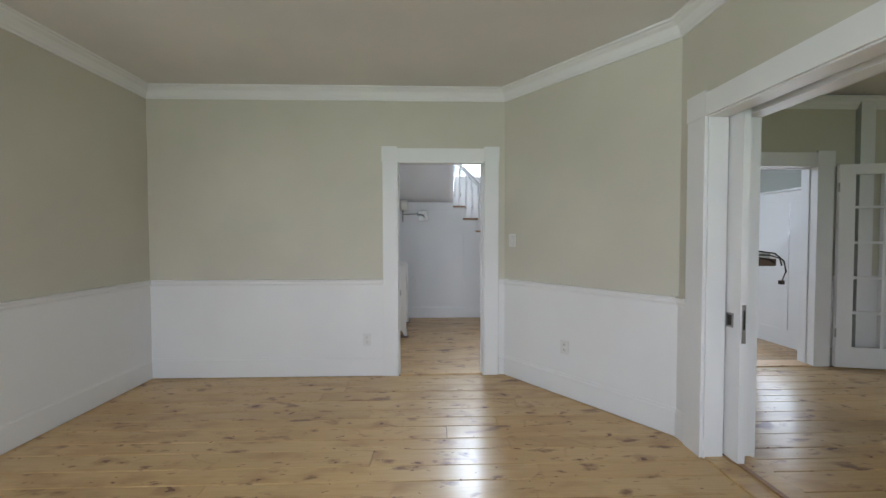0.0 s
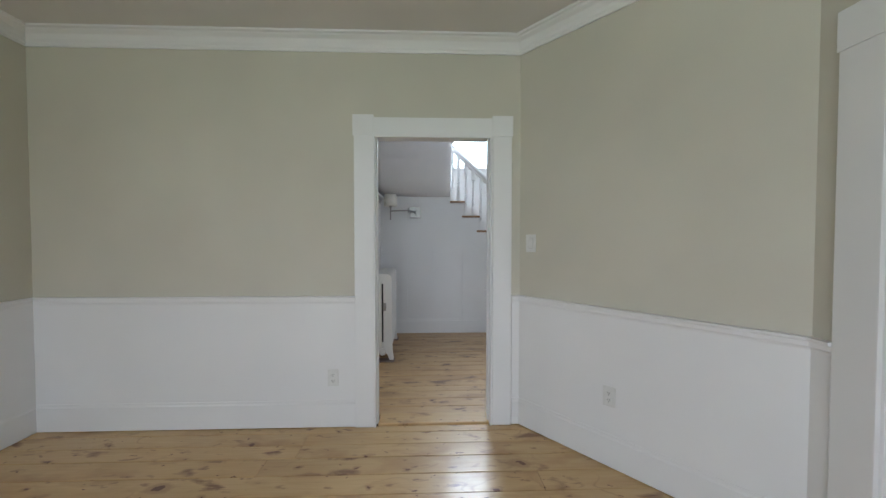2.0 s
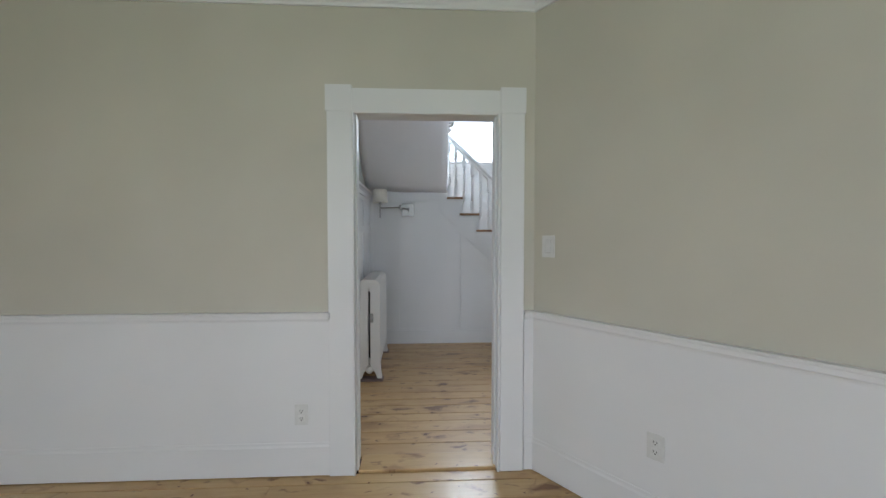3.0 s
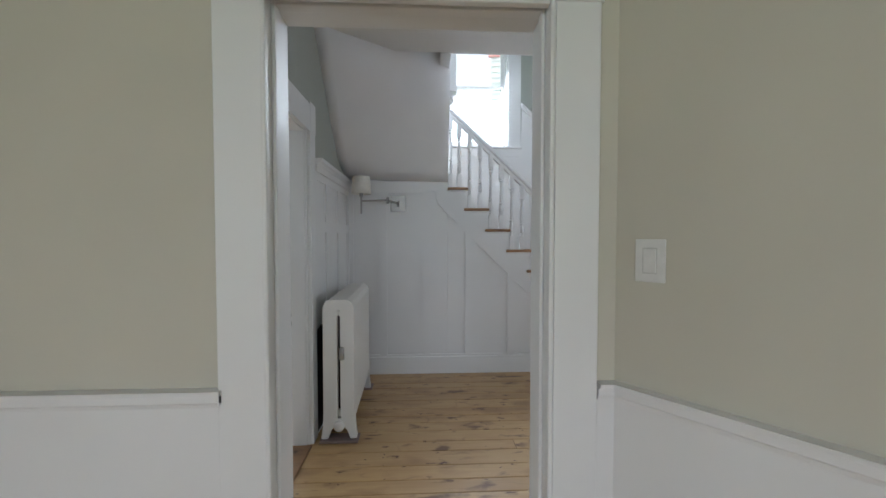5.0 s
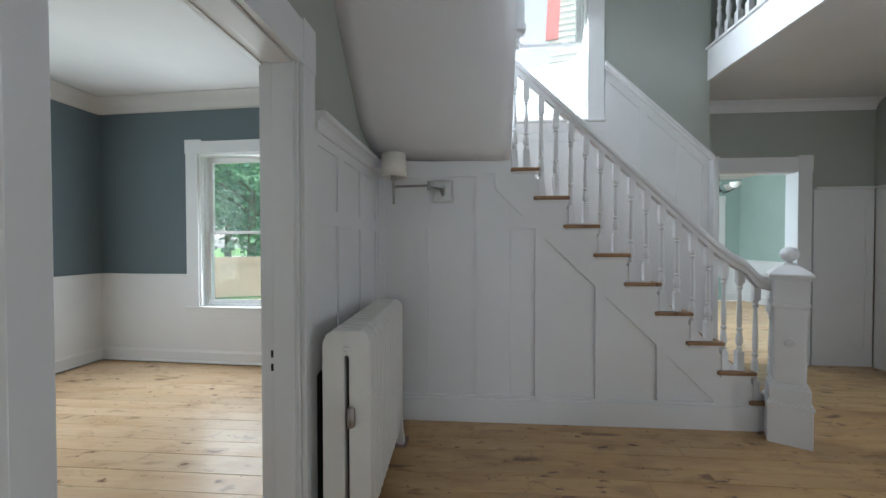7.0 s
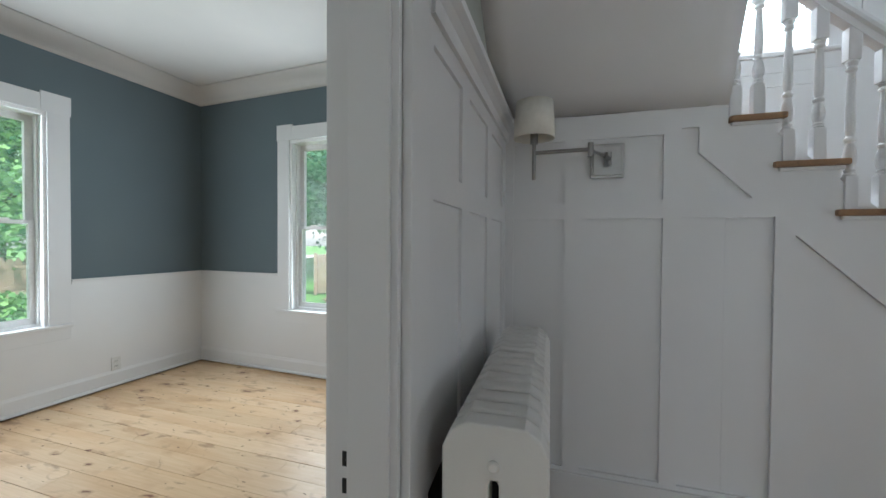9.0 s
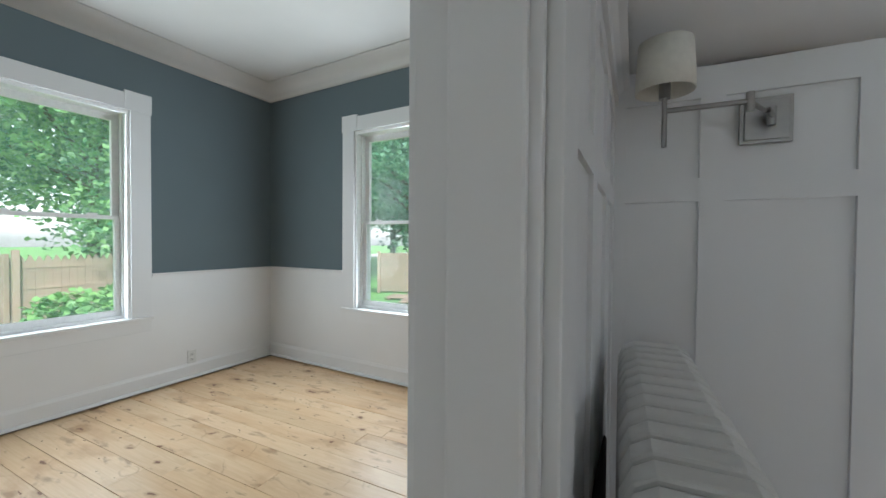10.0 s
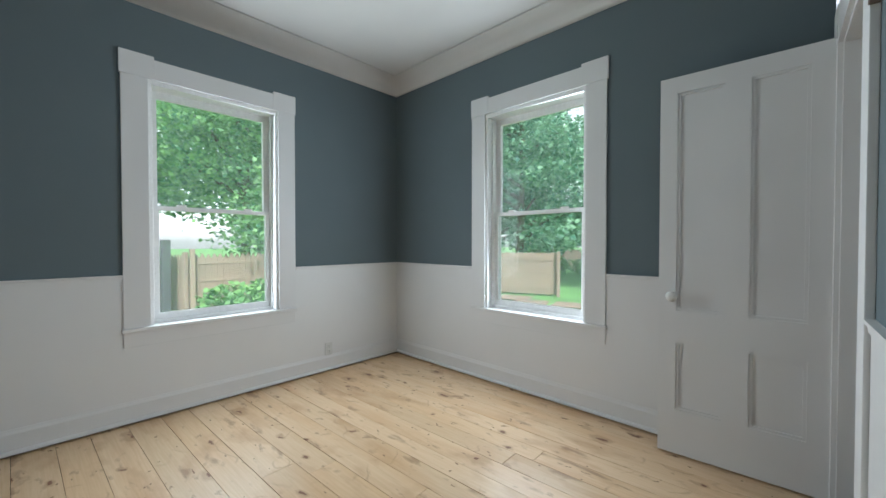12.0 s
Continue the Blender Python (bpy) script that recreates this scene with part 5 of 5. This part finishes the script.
def tree(name, x, y, height, spread, crown_low, count, leaf, mat, seed, label, trunk=0.18, lean=0.4):
    rng = random.Random(seed)
    nrng = np.random.default_rng(seed)
    g = base(name, pose(x, y, GZ), label, "tree")
    bm = bmesh.new()
    fork = crown_low + 0.35
    tube(bm, [(0, 0, -0.1), (0.03, 0.02, 0.4), (0.05, 0.05, fork), (0.15, 0.05, fork + (height - fork) * 0.5), (0.1, 0.1, height * 0.92)], [trunk * 1.3, trunk, trunk * 0.85, trunk * 0.5, 0.03], 12)
    tips = []
    for k in range(16):
        a = 2 * math.pi * k / 16 * 2.4 + rng.uniform(-0.3, 0.3)
        z = fork + (height - fork) * (0.02 + 0.80 * (k / 16))
        reach = spread * math.sin(math.pi * min(1, 0.30 + 0.72 * (k / 16))) * rng.uniform(0.8, 1.1)
        c, s = math.cos(a), math.sin(a)
        pts = [(0.05, 0.05, z), (0.4 * reach * c, 0.4 * reach * s, z + 0.25 * reach), (0.75 * reach * c, 0.75 * reach * s, z + 0.32 * reach), (reach * c, reach * s, z + 0.28 * reach)]
        tube(bm, pts, [trunk * 0.45, trunk * 0.3, trunk * 0.18, 0.012], 7)
        tips += [Vector(p) for p in pts[1:]] + [Vector(pts[1]).lerp(Vector(pts[2]), 0.5)]
    part("trunk", bm, M_BARK, g, "", True)
    centres = []
    clumps = [t + Vector((rng.gauss(0, 0.32), rng.gauss(0, 0.32), rng.gauss(0, 0.22))) * spread * 0.42 for t in tips for _ in range(5)]
    # the lower outer boughs droop
    clumps += [t + Vector((rng.gauss(0, 0.25) * spread * 0.42, rng.gauss(0, 0.25) * spread * 0.42, -rng.uniform(0.4, 1.9))) for t in tips[:36] for _ in range(2)]
    for c in clumps:
        m = count // len(clumps)
        off = nrng.normal(0, 1, (m, 3)) * np.array([0.62, 0.62, 0.20]) * spread * 0.19
        off[:, 2] -= 0.10 * (off[:, 0] ** 2 + off[:, 1] ** 2)
        centres.append(np.array(c) + off)
    cs = np.concatenate(centres)
    low = crown_low + 0.5 * np.sin(cs[:, 0] * 1.7 + seed) * np.cos(cs[:, 1] * 1.3) + nrng.uniform(-0.2, 0.9, len(cs)) ** 2
    cs[:, 2] = np.where(cs[:, 2] < low, low + nrng.uniform(0, 0.8, len(cs)), cs[:, 2])
    ob = new("crown", leaves_mesh("crown", cs, leaf, mat, seed))
    ob.parent = g
    return g


tree("maple_tree", -15.2, 9.75, 9.0, 5.0, 1.40, 40000, 0.155, M_MAPLE, 11, "green maple tree behind the picket fence", 0.19)
tree("maple_tree", -21.0, 5.0, 10.0, 4.5, 3.0, 9000, 0.30, M_MAPLE, 12, "green maple tree by the street", 0.2)
tree("maple_tree", -24.0, 14.0, 11.0, 5.5, 2.0, 9000, 0.34, M_MAPLE, 13, "green maple tree by the street", 0.2)
tree("garden_tree", -10.3, 20.5, 12.0, 5.0, 1.2, 30000, 0.20, M_PINELEAF, 21, "tall dense green tree behind the lawn", 0.24)
tree("garden_tree", -14.5, 25.0, 12.0, 4.6, 1.2, 12000, 0.30, M_PINELEAF, 22, "tall dense green tree behind the lawn", 0.22)
tree("garden_tree", -17.0, 33.0, 15.0, 6.5, 1.0, 10000, 0.42, M_PINELEAF, 23, "tall dense green tree behind the lawn", 0.3)
tree("garden_tree", -6.0, 38.0, 12.0, 6.5, 1.0, 9000, 0.45, M_PINELEAF, 24, "tall dense green tree behind the lawn", 0.3)


def shrub(x, y, r, h, seed, count=1500):
    nrng = np.random.default_rng(seed)
    g = base("shrub", pose(x, y, GZ), "bright green leafy garden shrub", "shrub")
    bm = bmesh.new()
    for k in range(7):
        a = k * 0.9
        tube(bm, [(0.05 * math.cos(a), 0.05 * math.sin(a), 0), (0.5 * r * math.cos(a), 0.5 * r * math.sin(a), h * 0.7)], [0.02, 0.008], 6)
    part("stems", bm, M_BARK, g)
    d = nrng.normal(0, 1, (count, 3))
    d /= np.linalg.norm(d, axis=1, keepdims=True)
    d *= nrng.uniform(0.5, 1.0, (count, 1)) ** 0.5
    cs = d * np.array([r, r, h * 0.5]) * (1 + 0.25 * np.sin(d[:, :1] * 7 + d[:, 1:2] * 5)) + np.array([0, 0, h * 0.52])
    ob = new("crown", leaves_mesh("crown", cs, 0.13, M_SHRUB, seed))
    ob.parent = g


shrub(-9.6, 7.75, 0.95, 0.85, 31)
shrub(-10.2, 9.0, 0.9, 0.75, 32)
shrub(-9.9, 23.8, 1.0, 1.0, 33, 900)
shrub(-8.4, 24.6, 0.9, 0.9, 34, 900)


def neighbour_house(name, x0, x1, y0, y1, eave, ridge, wallmat, label, rake=None, turn=0.0):
    g = base(name, pose(x0, y0, GZ, 0, 0, turn) @ Matrix.Translation((-x0, -y0, 0)), label, "house")
    bm = plate([(x0, 0), (x1, 0), (x1, eave), ((x0 + x1) / 2, ridge), (x0, eave)], [], y1 - y0, lambda u, v, w: Vector((u, y0 - w, v)))
    part("wall", bm, wallmat, g)
    mid = (x0 + x1) / 2
    for sx, ex in ((x0, -1), (x1, 1)):
        rb = plate([(sx + ex * 0.4, eave - 0.35), (mid, ridge + 0.05), (mid, ridge + 0.40), (sx + ex * 0.4, eave)], [], y1 - y0 + 0.6, lambda u, v, w: Vector((u, y0 - 0.3 - w, v)))
        part("roof", rb, rake or M_BARK, g)
    k = 0
    z = 0.15
    while z < ridge - 0.2:
        half = (x1 - x0) / 2 if z < eave else (x1 - x0) / 2 * (ridge - z) / (ridge - eave)
        part("clapboard", box(mid - half, mid + half, y0 - 0.03, y0 + 0.0, z, z + 0.035), wallmat, g)
        z += 0.16
    for wx in (0.25, 0.68):
        a = x0 + (x1 - x0) * wx
        w = part("window", box(a, a + 0.9, y0 - 0.05, y0 - 0.001, 1.4, 2.9, 0.01), M_WHITE, g)
        part("pane", box(a + 0.1, a + 0.8, y0 - 0.056, y0 - 0.051, 1.5, 2.8), M_HOLE, w)
    return g


near = neighbour_house("neighbour_house", 2.3, 9.5, 13.5, 19.5, 13.0, 16.0, M_BRIGHTWALL, "white clapboard neighbouring house with a red corner board", M_BRIGHTWALL, -13.0)
part("corner_board", plate([(2.22, 7.3), (2.55, 7.3), (2.82, 12.8), (2.50, 12.8)], [], 0.08, lambda u, v, w: Vector((u, 13.44 - w, v))), M_BRICKRED, near, "red painted corner board")
neighbour_house("neighbour_house", -52, -43, -8.0, 3.5, 4.0, 6.0, M_PALEWALL, "white house across the street", M_PALEWALL)


# ---- floor boards ----
def boards(floor, x0, x1, y0, y1, mat, widths, seed, joint=0.0016, inside=None):
    rng = random.Random(seed)
    par = bpy.data.objects[floor]
    y = y0
    while y < y1 - 0.005:
        w = min(rng.uniform(*widths), y1 - y)
        x = x0
        first = True
        while x < x1 - 0.01:
            run = rng.uniform(1.2, 3.6) if first else rng.uniform(2.4, 4.4)
            first = False
            e = min(x + run, x1)
            if x1 - e < 0.5:
                e = x1
            a, b = x, e
            if inside:
                lim = inside((y + min(y + w, y1)) / 2)
                a, b = max(a, lim[0]), min(b, lim[1])
            if b - a > 0.02:
                drop = rng.uniform(0, 0.0015)
                bm = bmesh.new()
                lo, hi, c = y + joint, y + w - joint, joint * 1.8
                vs = [bm.verts.new(p) for p in ((a + 0.0006, lo, -0.018), (b - 0.0006, lo, -0.018), (b - 0.0006, hi, -0.018), (a + 0.0006, hi, -0.018),
                                                (a + 0.0006, lo, -c - drop), (b - 0.0006, lo, -c - drop), (b - 0.0006, hi, -c - drop), (a + 0.0006, hi, -c - drop),
                                                (a + 0.002, lo + c, -drop), (b - 0.002, lo + c, -drop), (b - 0.002, hi - c, -drop), (a + 0.002, hi - c, -drop))]
                for f in ((0, 3, 2, 1), (0, 1, 5, 4), (1, 2, 6, 5), (2, 3, 7, 6), (3, 0, 4, 7), (4, 5, 9, 8), (5, 6, 10, 9), (6, 7, 11, 10), (7, 4, 8, 11), (8, 9, 10, 11)):
                    bm.faces.new([vs[i] for i in f])
                part("board", bm, mat, par)
            x = e
        y += w


boards("floor_dining", -2.46, 1.80, -3.0, 3.13, M_FLOOR, (0.115, 0.175), 3)
boards("floor_parlour", 2.08, 6.5, -3.0, 3.24, M_FLOOR, (0.115, 0.175), 4)
boards("floor_hall", -0.46, 4.45, 3.30, 7.33, M_FLOOR_H, (0.105, 0.155), 5)
boards("floor_blue", -3.99, -0.62, 3.29, 6.965, M_FLOOR_B, (0.125, 0.18), 6, 0.0008)
boards("floor_far", 2.3, 6.9, 7.34, 12.0, M_FLOOR_B, (0.13, 0.18), 7)
